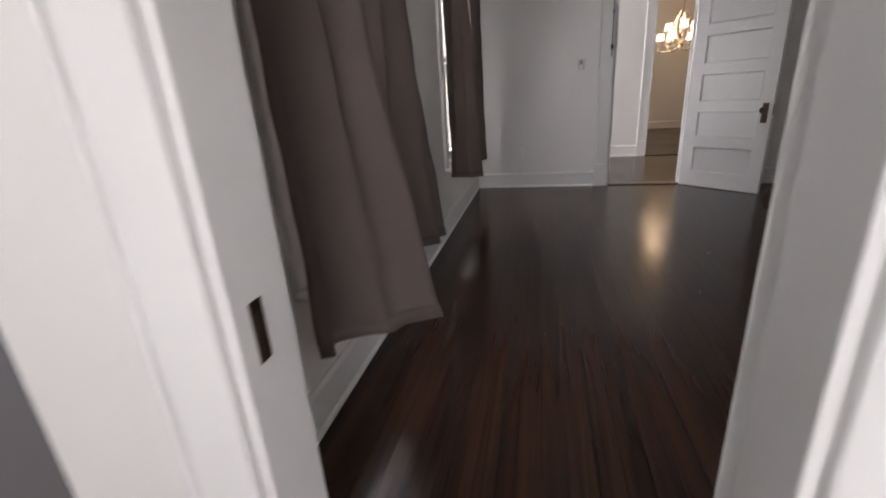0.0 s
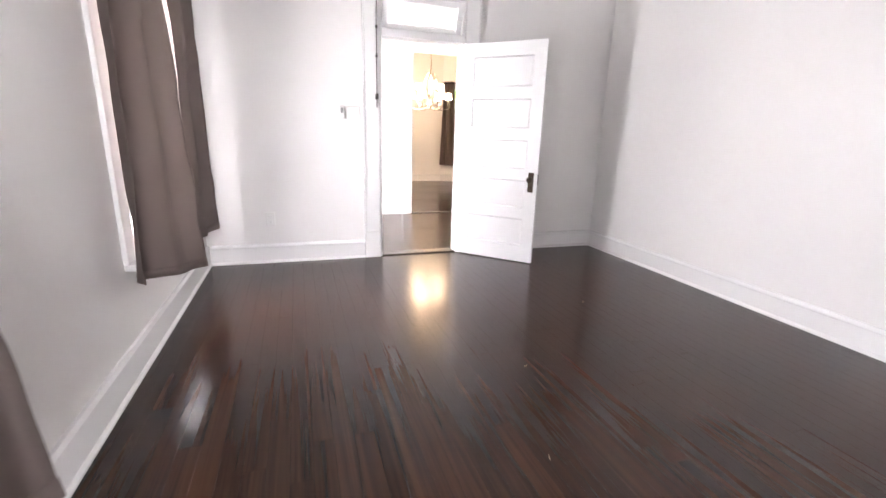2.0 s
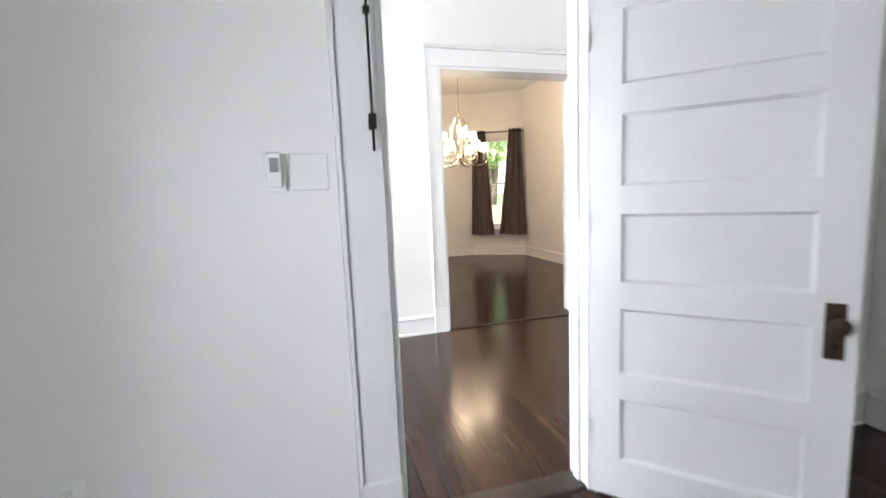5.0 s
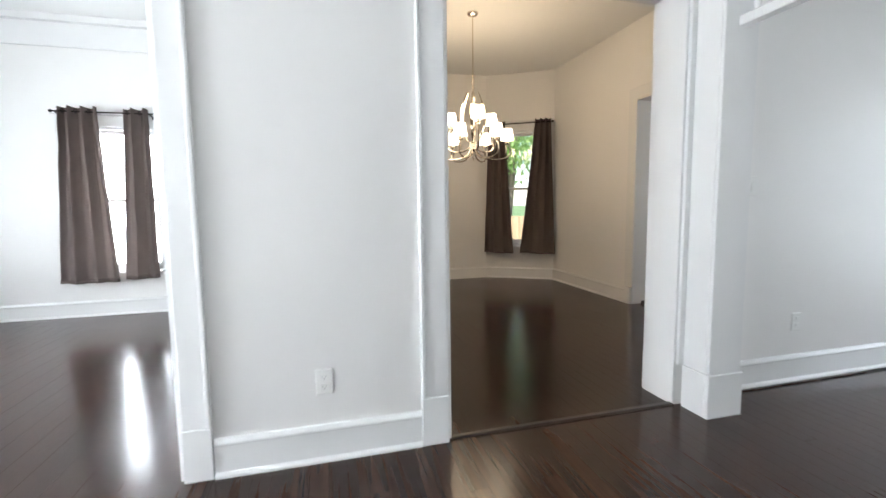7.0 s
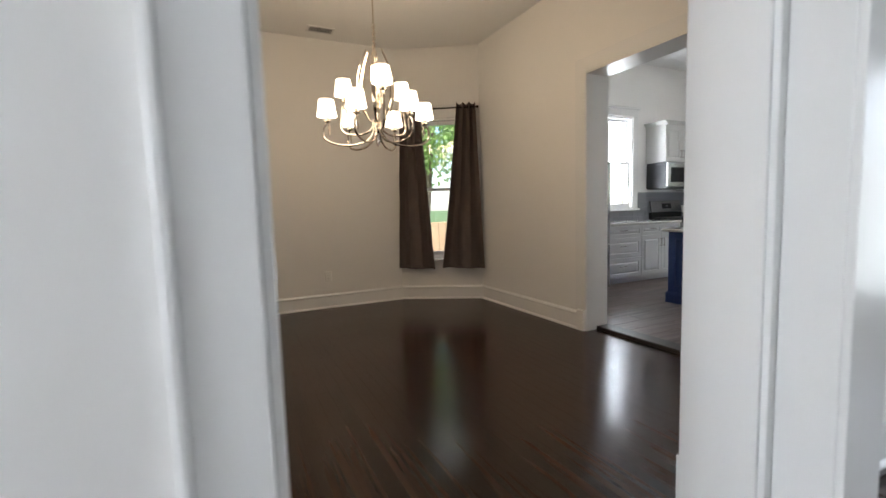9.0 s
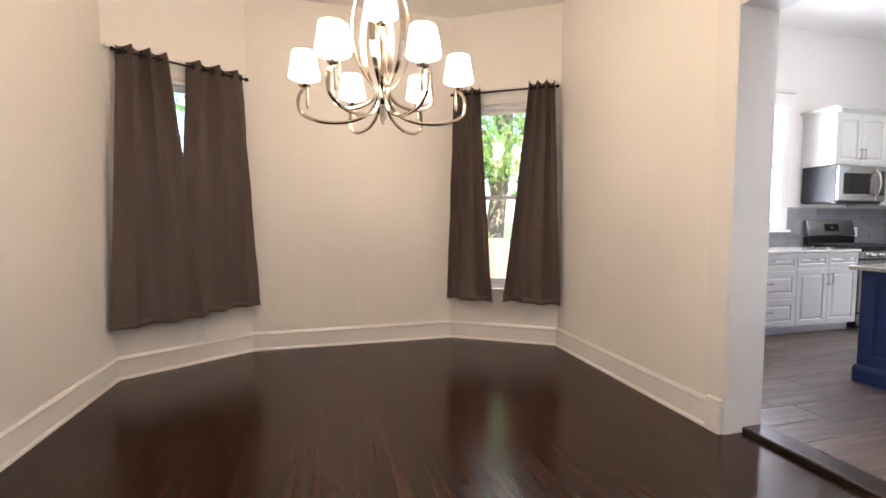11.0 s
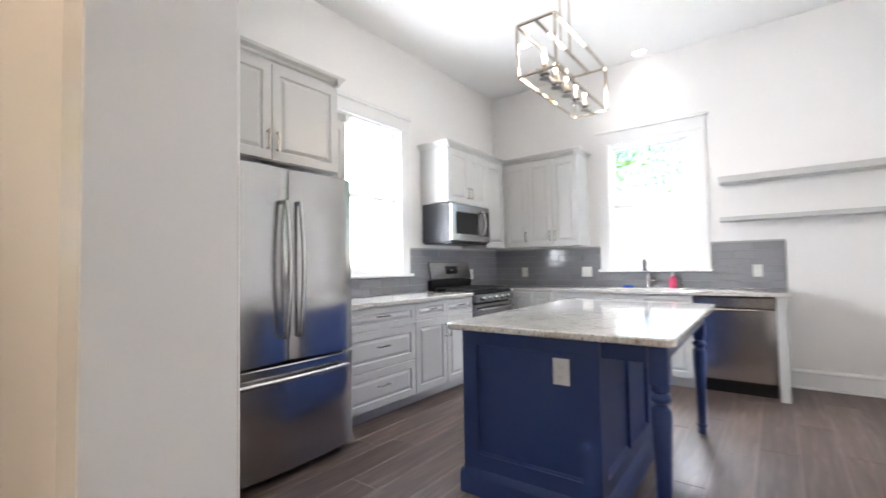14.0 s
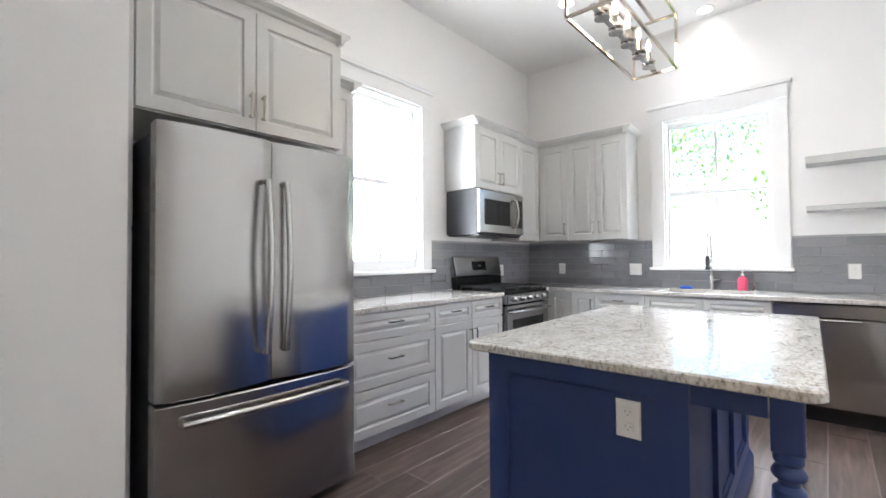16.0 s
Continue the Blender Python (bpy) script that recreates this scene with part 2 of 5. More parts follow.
def thing(name, m, label, category, group="", kind=""):
    e = new(name)
    e.empty_display_size = 0.1
    e.matrix_basis = m
    return tagged(e, label, category, group, kind)


def box(bm, x0, x1, y0, y1, z0, z1, bev=0.0):
    t = bmesh.new()
    bmesh.ops.create_cube(t, size=1.0)
    for v in t.verts:
        v.co = Vector(((x0 + x1) / 2 + v.co.x * (x1 - x0), (y0 + y1) / 2 + v.co.y * (y1 - y0), (z0 + z1) / 2 + v.co.z * (z1 - z0)))
    if bev:
        bmesh.ops.bevel(t, geom=t.edges[:], offset=bev, segments=1, affect="EDGES", profile=0.5)
    add(bm, t)
    t.free()
    return bm


def add(bm, other, m=None):
    vs = {v: bm.verts.new(m @ v.co if m else v.co) for v in other.verts}
    for f in other.faces:
        bm.faces.new([vs[v] for v in f.verts])
    return bm


def boxes(*args, bev=0.0):
    bm = bmesh.new()
    for a in args:
        box(bm, *a, bev=bev)
    return bm


def solid(us, vs, zs, empty):
    """A solid on a grid of cuts, without the cells for which empty(u, v, z) is true at the middle."""
    bm = bmesh.new()
    nu, nv, nz = len(us) - 1, len(vs) - 1, len(zs) - 1
    mid = lambda a, i: (a[i] + a[i + 1]) / 2
    full = {(i, j, k) for i in range(nu) for j in range(nv) for k in range(nz) if not empty(mid(us, i), mid(vs, j), mid(zs, k))}
    made = {}

    def vert(i, j, k):
        if (i, j, k) not in made:
            made[i, j, k] = bm.verts.new((us[i], vs[j], zs[k]))
        return made[i, j, k]
    sides = [((-1, 0, 0), ((0, 0, 0), (0, 0, 1), (0, 1, 1), (0, 1, 0))), ((1, 0, 0), ((1, 0, 0), (1, 1, 0), (1, 1, 1), (1, 0, 1))),
             ((0, -1, 0), ((0, 0, 0), (1, 0, 0), (1, 0, 1), (0, 0, 1))), ((0, 1, 0), ((0, 1, 0), (0, 1, 1), (1, 1, 1), (1, 1, 0))),
             ((0, 0, -1), ((0, 0, 0), (0, 1, 0), (1, 1, 0), (1, 0, 0))), ((0, 0, 1), ((0, 0, 1), (1, 0, 1), (1, 1, 1), (0, 1, 1)))]
    for c in full:
        for d, corners in sides:
            if (c[0] + d[0], c[1] + d[1], c[2] + d[2]) not in full:
                bm.faces.new([vert(c[0] + a, c[1] + b, c[2] + e) for a, b, e in corners])
    return bm


def pierced(length, thick, z0, z1, holes):
    """A slab of wall from local x 0 to length, y 0 to thick, with holes (u0, u1, z0, z1)."""
    us = sorted({0, length, *[min(max(h[i], 0), length) for h in holes for i in (0, 1)]})
    zs = sorted({z0, z1, *[min(max(h[i], z0), z1) for h in holes for i in (2, 3)]})
    return solid(us, [0, thick], zs, lambda u, v, z: any(h[0] < u < h[1] and h[2] < z < h[3] for h in holes))


def loops(w, h, rings, back=True):
    """A panel on local x 0..w, z 0..h facing -y: rings of (inset, y); the last one is capped."""
    bm = bmesh.new()
    rows = []
    for inset, y in rings:
        rows.append([bm.verts.new(p) for p in ((inset, y, inset), (w - inset, y, inset), (w - inset, y, h - inset), (inset, y, h - inset))])
    for a, b in zip(rows, rows[1:]):
        for i in range(4):
            bm.faces.new((a[i], a[(i + 1) % 4], b[(i + 1) % 4], b[i]))
    bm.faces.new(rows[-1])
    if back:
        bm.faces.new(rows[0][::-1])
    return bm


def lathe(profile, n=24, square_to=None):
    """A turned body round local z from (radius, z) rows."""
    bm = bmesh.new()
    rows = [[bm.verts.new((r * math.cos(2 * math.pi * i / n), r * math.sin(2 * math.pi * i / n), z)) for i in range(n)] for r, z in profile]
    for a, b in zip(rows, rows[1:]):
        for i in range(n):
            bm.faces.new((a[i], a[(i + 1) % n], b[(i + 1) % n], b[i]))
    bm.faces.new(rows[0][::-1])
    bm.faces.new(rows[-1])
    return bm


def tube(points, r, n=8, bm=None):
    """A round bar along points; r one radius or one for each point."""
    bm = bm or bmesh.new()
    pts = [Vector(p) for p in points]
    rad = r if isinstance(r, (list, tuple)) else [r] * len(pts)
    side, rows = None, []
    for i, p in enumerate(pts):
        d = (pts[min(i + 1, len(pts) - 1)] - pts[max(i - 1, 0)]).normalized()
        if side is None:
            side = d.orthogonal().normalized()
        side = (side - d * side.dot(d)).normalized()
        up = d.cross(side)
        rows.append([bm.verts.new(p + rad[i] * (math.cos(2 * math.pi * k / n) * side + math.sin(2 * math.pi * k / n) * up)) for k in range(n)])
    for a, b in zip(rows, rows[1:]):
        for k in range(n):
            bm.faces.new((a[k], a[(k + 1) % n], b[(k + 1) % n], b[k]))
    bm.faces.new(rows[0][::-1])
    bm.faces.new(rows[-1])
    return bm


def extrude_profile(profile, length):
    """A moulding: (y, z) outline carried along local x."""
    bm = bmesh.new()
    a = [bm.verts.new((0, y, z)) for y, z in profile]
    b = [bm.verts.new((length, y, z)) for y, z in profile]
    n = len(profile)
    for i in range(n):
        bm.faces.new((a[i], a[(i + 1) % n], b[(i + 1) % n], b[i]))
    bm.faces.new(a[::-1])
    bm.faces.new(b)
    return bm


def run(p, q):
    """Pose whose local x leads from p to q, with local +y to its left."""
    return pose(p[0], p[1], 0, 0, 0, math.degrees(math.atan2(q[1] - p[1], q[0] - p[0]))), math.hypot(q[0] - p[0], q[1] - p[1])


# ---------------------------------------------------------------- setting
def wall(name, p, q, height, thick, holes=(), label="white painted plaster wall"):
    """Room face on the line p to q, thickness to its left."""
    m, length = run(p, q)
    ob = part(name, pierced(length, thick, 0, height, list(holes)), WALL, None, "", m=m)
    return tagged(ob, label, "wall", kind="structure")


BASE = [(0, 0), (-0.032, 0), (-0.032, 0.012), (-0.022, 0.024), (-0.018, 0.024), (-0.018, 0.145), (-0.024, 0.150), (-0.024, 0.160), (-0.014, 0.178), (0, 0.178)]


def baseboard(p, q, label="white painted baseboard with shoe moulding"):
    """On the room side (right-hand side of p to q)."""
    m, length = run(p, q)
    ob = part("baseboard", extrude_profile(BASE, length), TRIM, m=m)
    return tagged(ob, label, "baseboard", kind="structure")


def casing(name, m, u0, u1, top, width=0.14, head=0.16, plinth=0.26, jamb=0.15, sides="lr", face=-1, lining=True, label="white painted door casing with plinth blocks"):
    """Flat casing round an opening u0..u1 on the local y = 0 face; jamb lining of that depth."""
    e = thing(name, m, label, "door casing", kind="structure")
    y0, y1 = sorted((face * 0.022, 0))
    pa, pb = sorted((face * 0.030, 0))
    ba, bb = sorted((face * 0.034, 0))
    for s in sides:
        a, b = (u0 - width, u0 - 0.006) if s == "l" else (u1 + 0.006, u1 + width)
        part("side_casing", boxes((a, b, y0, y1, plinth, top + 0.004), bev=0.003), TRIM, e)
        o = (a - 0.018, a) if s == "l" else (b, b + 0.018)
        part("back_band", boxes((*o, ba, bb, plinth, top + head), bev=0.004), TRIM, e)
        part("plinth_block", boxes((a - 0.018, b + 0.004, pa, pb, 0, plinth), bev=0.004) if s == "l" else boxes((a - 0.004, b + 0.018, pa, pb, 0, plinth), bev=0.004), TRIM, e)
    part("head_casing", boxes((u0 - width, u1 + width, y0, y1, top + 0.006, top + head), bev=0.003), TRIM, e)
    ca, cb = sorted((face * 0.05, 0))
    part("head_cap", boxes((u0 - width - 0.03, u1 + width + 0.03, ca, cb, top + head, top + head + 0.025), bev=0.005), TRIM, e)
    if lining:
        ja, jb = sorted((face * 0.004, -face * (jamb + 0.004)))
        part("jamb", boxes((u0 - 0.004, u0 + 0.016, ja, jb, 0, top), bev=0.002), TRIM, e)
        part("jamb", boxes((u1 - 0.016, u1 + 0.004, ja, jb, 0, top), bev=0.002), TRIM, e)
        part("head_jamb", boxes((u0 + 0.016, u1 - 0.016, ja, jb, top - 0.018, top + 0.004), bev=0.002), TRIM, e)
    return e


def sash(e, w, z0, z1, y, muntin, bottom=0.065, top=0.04):
    s = part("sash", boxes((0.0, 0.042, y, y + 0.035, z0, z1), (w - 0.042, w, y, y + 0.035, z0, z1), (0.042, w - 0.042, y, y + 0.035, z0, z0 + bottom), (0.042, w - 0.042, y, y + 0.035, z1 - top, z1),
                           *([(w / 2 - 0.011, w / 2 + 0.011, y + 0.006, y + 0.029, z0 + bottom, z1 - top)] if muntin else [])), TRIM, e)
    cuts = [(0.042, w / 2 - 0.011), (w / 2 + 0.011, w - 0.042)] if muntin else [(0.042, w - 0.042)]
    for a, b in cuts:
        g = part("pane", boxes((a, b, y + 0.015, y + 0.019, z0 + bottom, z1 - top)), GLASS, s)
        g.visible_shadow = False


def window(name, m, w, z0, z1, thick, muntin=True, light=40, meet=None, horn=0.03, high=False):
    """Double-hung window: opening on local x 0..w in a wall whose room face is local y = 0, outside at +y."""
    e = thing(name, m, "white painted double-hung sash window with stool and head cap", "window", kind="structure")
    part("window_frame", boxes((-0.001, 0.02, 0.0, thick, z0, z1), (w - 0.02, w + 0.001, 0.0, thick, z0, z1), (0.02, w - 0.02, 0.0, thick, z1 - 0.02, z1 + 0.001), (0.02, w - 0.02, 0.0, thick + 0.04, z0 - 0.001, z0 + 0.02)), TRIM, e)
    for a, b in ((-0.115, 0.004), (w - 0.004, w + 0.115)):
        part("side_casing", boxes((a, b, -0.022, 0, z0, z1 + 0.003), bev=0.003), TRIM, e)
    part("head_casing", boxes((-0.115, w + 0.115, -0.024, 0, z1 + 0.004, z1 + 0.13), bev=0.003), TRIM, e)
    part("head_cap", boxes((-0.145, w + 0.145, -0.05, 0, z1 + 0.13, z1 + 0.16), bev=0.006), TRIM, e)
    part("window_sill", boxes((-0.135 - horn, w + 0.135 + horn, -0.06, 0.02, z0 - 0.035, z0 - 0.003), bev=0.006), TRIM, e)
    mz = meet or (z0 + z1) / 2
    sash(e, w, z0 + 0.02, mz + 0.02, thick * 0.35, muntin)
    sash(e, w, mz - 0.02, z1 - 0.02, thick * 0.35 + 0.04, muntin, 0.04, 0.045)
    if light and high:
        window_light(m @ Matrix.Translation((w / 2, thick + 1.15, z1 + 1.25)) @ pose(0, 0, 0, 0, 0, 180) @ pose(0, 0, 0, -48), w * 1.6, 1.3, light)
    elif light:
        window_light(m @ Matrix.Translation((w / 2, thick + 0.09, (z0 + z1) / 2)) @ pose(0, 0, 0, 0, 0, 180), w, z1 - z0, light)
    return e


T = 0.14
H1, HD, HK = 3.28, 3.27, 3.50
# bedroom
BX0, BX1, BY0 = -0.93, 3.10, -4.86
wb_a, wb_b = (-4.22, -3.38), (-1.78, -0.66)   # the two windows in the bedroom's west wall
WZ0, WZ1 = 0.56, 2.32
wall("wall_bedroom_west", (BX0, BY0 - T), (BX0, 0.0), H1, T, [(wb_a[0] - BY0 + T, wb_a[1] - BY0 + T, WZ0, WZ1), (wb_b[0] - BY0 + T, wb_b[1] - BY0 + T, WZ0, WZ1)])
wall("wall_bedroom_north", (BX0 - T, 0.0), (BX1 + T, 0.0), H1, 0.13, [(0.63 - BX0 + T, 1.44 - BX0 + T, -1, 2.42)])
wall("wall_bedroom_east", (BX1, 0.0), (BX1, BY0 - T), H1, T)
wall("wall_bedroom_south", (BX1, BY0), (BX0, BY0), H1, T, [(BX1 - 0.195, BX1 + 0.60, -1, 2.06)])
window("window_1", pose(BX0, wb_a[0], 0, 0, 0, 90), wb_a[1] - wb_a[0], WZ0, WZ1, T, False, 16, horn=-0.03)
window("window_2", pose(BX0, wb_b[0], 0, 0, 0, 90), wb_b[1] - wb_b[0], WZ0, WZ1, T, False, 24, horn=-0.03)
baseboard((BX0, BY0), (BX0, 0.0))
baseboard((BX0 + 0.034, 0.0), (0.475, 0.0))
baseboard((1.60, 0.0), (BX1, 0.0))
baseboard((BX1, -0.034), (BX1, BY0))
baseboard((BX1 - 0.034, BY0), (0.375, BY0))
casing("door_casing_bedroom", pose(0, 0, 0), 0.63, 1.44, 2.42, width=0.14, head=0.15, jamb=0.13)
casing("door_casing_hall", pose(0, 0.13, 0), 0.63, 1.44, 2.42, width=0.14, head=0.15, jamb=0.0, face=1, lining=False)
casing("door_casing_entry", pose(0, BY0, 0, 0, 0, 180), -0.195, 0.60, 2.06, width=0.12, head=0.14, jamb=T)
casing("door_casing_back", pose(0, BY0 - T, 0, 0, 0, 180), -0.195, 0.60, 2.06, width=0.12, head=0.14, face=1, lining=False)

# passage behind the entry door
for nm, p, q in (("wall_passage_west", (-1.5, -8.0), (-1.5, BY0 - T)), ("wall_passage_south", (2.0, -8.0), (-1.5, -8.0)), ("wall_passage_east", (2.0, BY0 - T), (2.0, -8.0))):
    wall(nm, p, q, H1, T, [(1.0, 2.2, 0.6, 2.2)] if nm.endswith("south") else [])
# unseen window, added so that its lamp brightens the entry from behind
window("added_window_3", pose(0.999, -8.0, 0, 0, 0, 180), 1.2, 0.6, 2.2, T, False, 27)
baseboard((-1.5, -8.0), (-1.5, BY0 - T))

# hall
HX0, SX1 = -3.2, 6.4
DY = 2.35
wall("wall_hall_west", (HX0, 0.13), (HX0, 6.06), H1, T, [(0.35, 1.75, 0.5, 2.3), (3.2, 4.4, 0.5, 2.3)])
# two unseen windows, added to carry the lamps that brighten hall and parlour
window("added_window_4", pose(HX0, 0.48, 0, 0, 0, 90), 1.4, 0.5, 2.3, T, False, 50)
window("added_window_5", pose(HX0, 3.33, 0, 0, 0, 90), 1.2, 0.5, 2.3, T, False, 34)
wall("wall_hall_south_west", (HX0, 0.0), (BX0 - T, 0.0), H1, 0.13)
wall("wall_hall_south_east", (BX1 + T, 0.0), (SX1, 0.0), H1, 0.13)
wall("wall_hall_north", (HX0, DY), (2.98, DY), H1, 0.25, [(-1.2 - HX0, 0.31 - HX0, -1, 2.40), (1.525 - HX0, 2.925 - HX0, -1, 2.40)])
casing("opening_casing_dining", pose(0, DY, 0), 1.525, 2.925, 2.40, width=0.122, head=0.15, plinth=0.25, jamb=0.25, sides="l")
part("side_casing", boxes((2.9255, 2.98, -0.022, 0, 0.25, 2.40), bev=0.003), TRIM, bpy.data.objects["opening_casing_dining"])
casing("opening_casing_dining_back", pose(0, DY + 0.25, 0), 1.525, 2.925, 2.40, width=0.165, head=0.15, plinth=0.25, face=1, lining=False)
casing("opening_casing_parlour", pose(0, DY, 0), -1.2, 0.31, 2.40, width=0.105, head=0.15, plinth=0.24, jamb=0.25)
baseboard((0.436, DY), (1.384, DY))
baseboard((HX0, DY), (-1.325, DY))
# cased opening to the stair hall, with a spindle frieze
wall("wall_stub_north", (2.98, DY + 0.25), (2.98, 2.17), H1, 0.18).name = "wall_stub_north"
wall("wall_stub_south", (2.98, 0.50), (2.98, 0.13), H1, 0.18)
part("beam", boxes((2.98, 3.16, 0.50, 2.17, 2.62, H1)), WALL).name = "wall_beam"
tagged(bpy.data.objects["wall_beam"], "white plaster beam over a wide opening", "wall", kind="structure")
e = thing("opening_casing_stair", pose(2.98, 2.17, 0), "white painted flat casing on a wall end", "door casing", kind="structure")
part("end_board", boxes((-0.02, 0.20, -0.022, 0, 0.25, 2.62), bev=0.003), TRIM, e)
part("plinth_block", boxes((-0.03, 0.21, -0.032, 0.0, 0, 0.25), bev=0.004), TRIM, e)
part("side_casing", boxes((-0.022, 0, 0.0, 0.155, 0.25, 2.62), bev=0.003), TRIM, e)
part("side_plinth", boxes((-0.03, 0, 0.0, 0.155, 0.0, 0.25), bev=0.003), TRIM, e)
e = thing("spindle_frieze", pose(3.07, 0.50, 0), "white turned spindle frieze in a wide opening", "frieze", kind="structure")
part("bottom_rail", boxes((-0.03, 0.03, 0, 1.645, 2.10, 2.15), bev=0.004), TRIM, e)
part("top_rail", boxes((-0.03, 0.03, 0, 1.645, 2.58, 2.62), bev=0.004), TRIM, e)
for i in range(15):
    part("spindle", lathe([(0.012, 2.15), (0.017, 2.2), (0.010, 2.25), (0.016, 2.36), (0.010, 2.47), (0.017, 2.53), (0.012, 2.58)], 8), TRIM, e, smooth=True, m=Matrix.Translation((0, 0.06 + i * 0.108, 0)))
wall("wall_stair_north", (3.16, 2.43), (SX1, 2.43), H1, 0.14)
wall("wall_stair_east", (SX1, 2.43), (SX1, 0.13), H1, T, [(0.5, 1.7, 0.3, 2.3)])
# unseen window, added as the light source for the stair hall
window("added_window_6", pose(SX1, 1.93, 0, 0, 0, -90), 1.2, 0.3, 2.3, T, False, 15)
baseboard((3.16, 2.43), (SX1, 2.43))

# parlour beyond the west opening
wall("wall_parlour_north", (HX0, 6.06), (0.56, 6.06), HD, T, [(-1.72 - HX0, -0.90 - HX0, 0.5, 2.12)])
window("window_7", pose(-1.72, 6.06, 0), 0.82, 0.5, 2.12, T, False, 45)
baseboard((HX0, 6.06), (0.56, 6.06))
tagged(part("crown_moulding", boxes((HX0, 0.56, 6.03, 6.06, 2.95, 3.2), (HX0, 0.56, 5.97, 6.06, 3.2, HD), bev=0.004), TRIM), "white painted frieze board and crown moulding", "trim", kind="structure")

# dining room
DX0, DX1 = 0.70, 4.46
P1, P2, P3, P4 = (DX0, 6.55), (1.59, 7.11), (3.535, 7.11), (DX1, 6.54)
wall("wall_dining_west", (DX0, DY + 0.25), P1, HD, T)
wall("wall_dining_bay_west", P1, P2, HD, T, [(0.16, 0.90, 0.55, 2.37)])
wall("wall_dining_north", P2, P3, HD, T)
wall("wall_dining_bay_east", P3, P4, HD, T, [(0.18, 0.92, 0.55, 2.37)])
KO0, KO1 = 3.25, 4.67
wall("wall_dining_east", (DX1, 6.56), (DX1, DY + 0.25), HK, 0.26, [(6.56 - KO1, 6.56 - KO0, -1, 2.39)])
ma, la = run(P1, P2)
mb, lb = run(P3, P4)
window("window_8", ma @ Matrix.Translation((0.16, 0, 0)), 0.74, 0.55, 2.37, T, False, 20, high=True, horn=-0.02)
window("window_9", mb @ Matrix.Translation((0.18, 0, 0)), 0.74, 0.55, 2.37, T, False, 20, high=True, horn=-0.02)
baseboard((DX0, DY + 0.25), P1)
baseboard(P1, P2)
baseboard(P2, P3)
baseboard(P3, P4)
baseboard((DX1, 6.53), (DX1, KO1 + 0.002))
baseboard((DX1, KO0 - 0.002), (DX1, DY + 0.25))
e = thing("opening_casing_kitchen", pose(DX1, KO1, 0, 0, 0, -90), "white painted flat-cased opening between dining room and kitchen", "door casing", kind="structure")
part("jamb", boxes((-0.002, 0.014, -0.008, 0.264, 0, 2.39), bev=0.003), TRIM, e)
part("jamb", boxes((KO1 - KO0 - 0.014, KO1 - KO0 + 0.002, -0.008, 0.264, 0, 2.39), bev=0.003), TRIM, e)
part("head_jamb", boxes((0.014, KO1 - KO0 - 0.014, -0.008, 0.264, 2.374, 2.392), bev=0.003), TRIM, e)
part("side_casing", boxes((-0.13, -0.002, -0.006, 0, 0.18, 2.52), bev=0.002), TRIM, e)
part("head_casing", boxes((-0.002, KO1 - KO0 + 0.13, -0.006, 0, 2.392, 2.52), bev=0.002), TRIM, e)
part("plinth_block", boxes((-0.09, 0.0, -0.036, 0, 0, 0.20), bev=0.003), TRIM, e)

# kitchen
KX0, KX1, KY0, KY1 = 4.72, 9.49, 2.87, 6.83
w1 = (6.70, 7.58)
w2 = (5.27, 4.39)
wall("wall_kitchen_north", (KX0, KY1), (KX1 + T, KY1), HK, T, [(w1[0] - KX0, w1[1] - KX0, 1.12, 2.61)])
wall("wall_kitchen_east", (KX1, KY1), (KX1, KY0 - T), HK, T, [(KY1 - w2[0], KY1 - w2[1], 1.12, 2.58)])
wall("wall_kitchen_south", (KX1, KY0), (KX0, KY0), HK, T, [(KX1 - 8.70, KX1 - 7.85, -1, 2.33)])
wall("wall_kitchen_chase", (4.72, 5.08), (4.949, 5.08), HK, KY1 - 5.08)
window("window_10", pose(w1[0], KY1, 0), w1[1] - w1[0], 1.12, 2.61, T, True, 24, meet=1.87, horn=0.0)
window("window_11", pose(KX1, w2[0], 0, 0, 0, -90), w2[0] - w2[1], 1.12, 2.58, T, True, 150, meet=1.85, horn=0.0, high=True)
baseboard((KX1, 3.66), (KX1, KY0))
baseboard((KX1 - 0.034, KY0), (8.88, KY0))
baseboard((7.67, KY0), (KX0, KY0))
casing("door_casing_pantry", pose(8.70, KY0, 0, 0, 0, 180), 0, 0.85, 2.33, width=0.14, head=0.13, jamb=T)
# small room behind the kitchen door
wall("wall_back_room_west", (7.2, KY0 - T), (7.2, 1.4), H1, T)
wall("wall_back_room_south", (9.2, 1.2), (7.2, 1.2), H1, T, [(0.3, 1.2, 0.8, 2.0)])
wall("wall_back_room_east", (9.0, KY0 - T), (9.0, 1.2), H1, T)
# this window is out of view, added to light the doorway and kitchen floor
window("added_window_12", pose(8.9, 1.2, 0, 0, 0, 180), 0.9, 0.8, 2.0, T, False, 8)

# ceilings and floors
# the 0.7 m overhangs are an added, unseen eave that blocks direct sun
for nm, x0, x1, y0, y1, z in (("ceiling_bedroom", BX0 - 0.7, BX1 + T, -8.8, 0.065, H1), ("ceiling_hall", HX0 - 0.7, SX1 + 0.7, 0.065, DY + 0.12, H1), ("ceiling_dining", HX0 - 0.7, 4.565, DY + 0.12, 7.26, HD), ("ceiling_kitchen", 4.565, KX1 + T, 2.5, KY1 + T, HK), ("ceiling_back_room", 6.9, 9.3, 0.6, 2.5, H1 + 0.01)):
    tagged(part(nm, boxes((x0, x1, y0, y1, z, z + 0.12)), CEIL), "flat white painted ceiling", "ceiling", kind="structure")
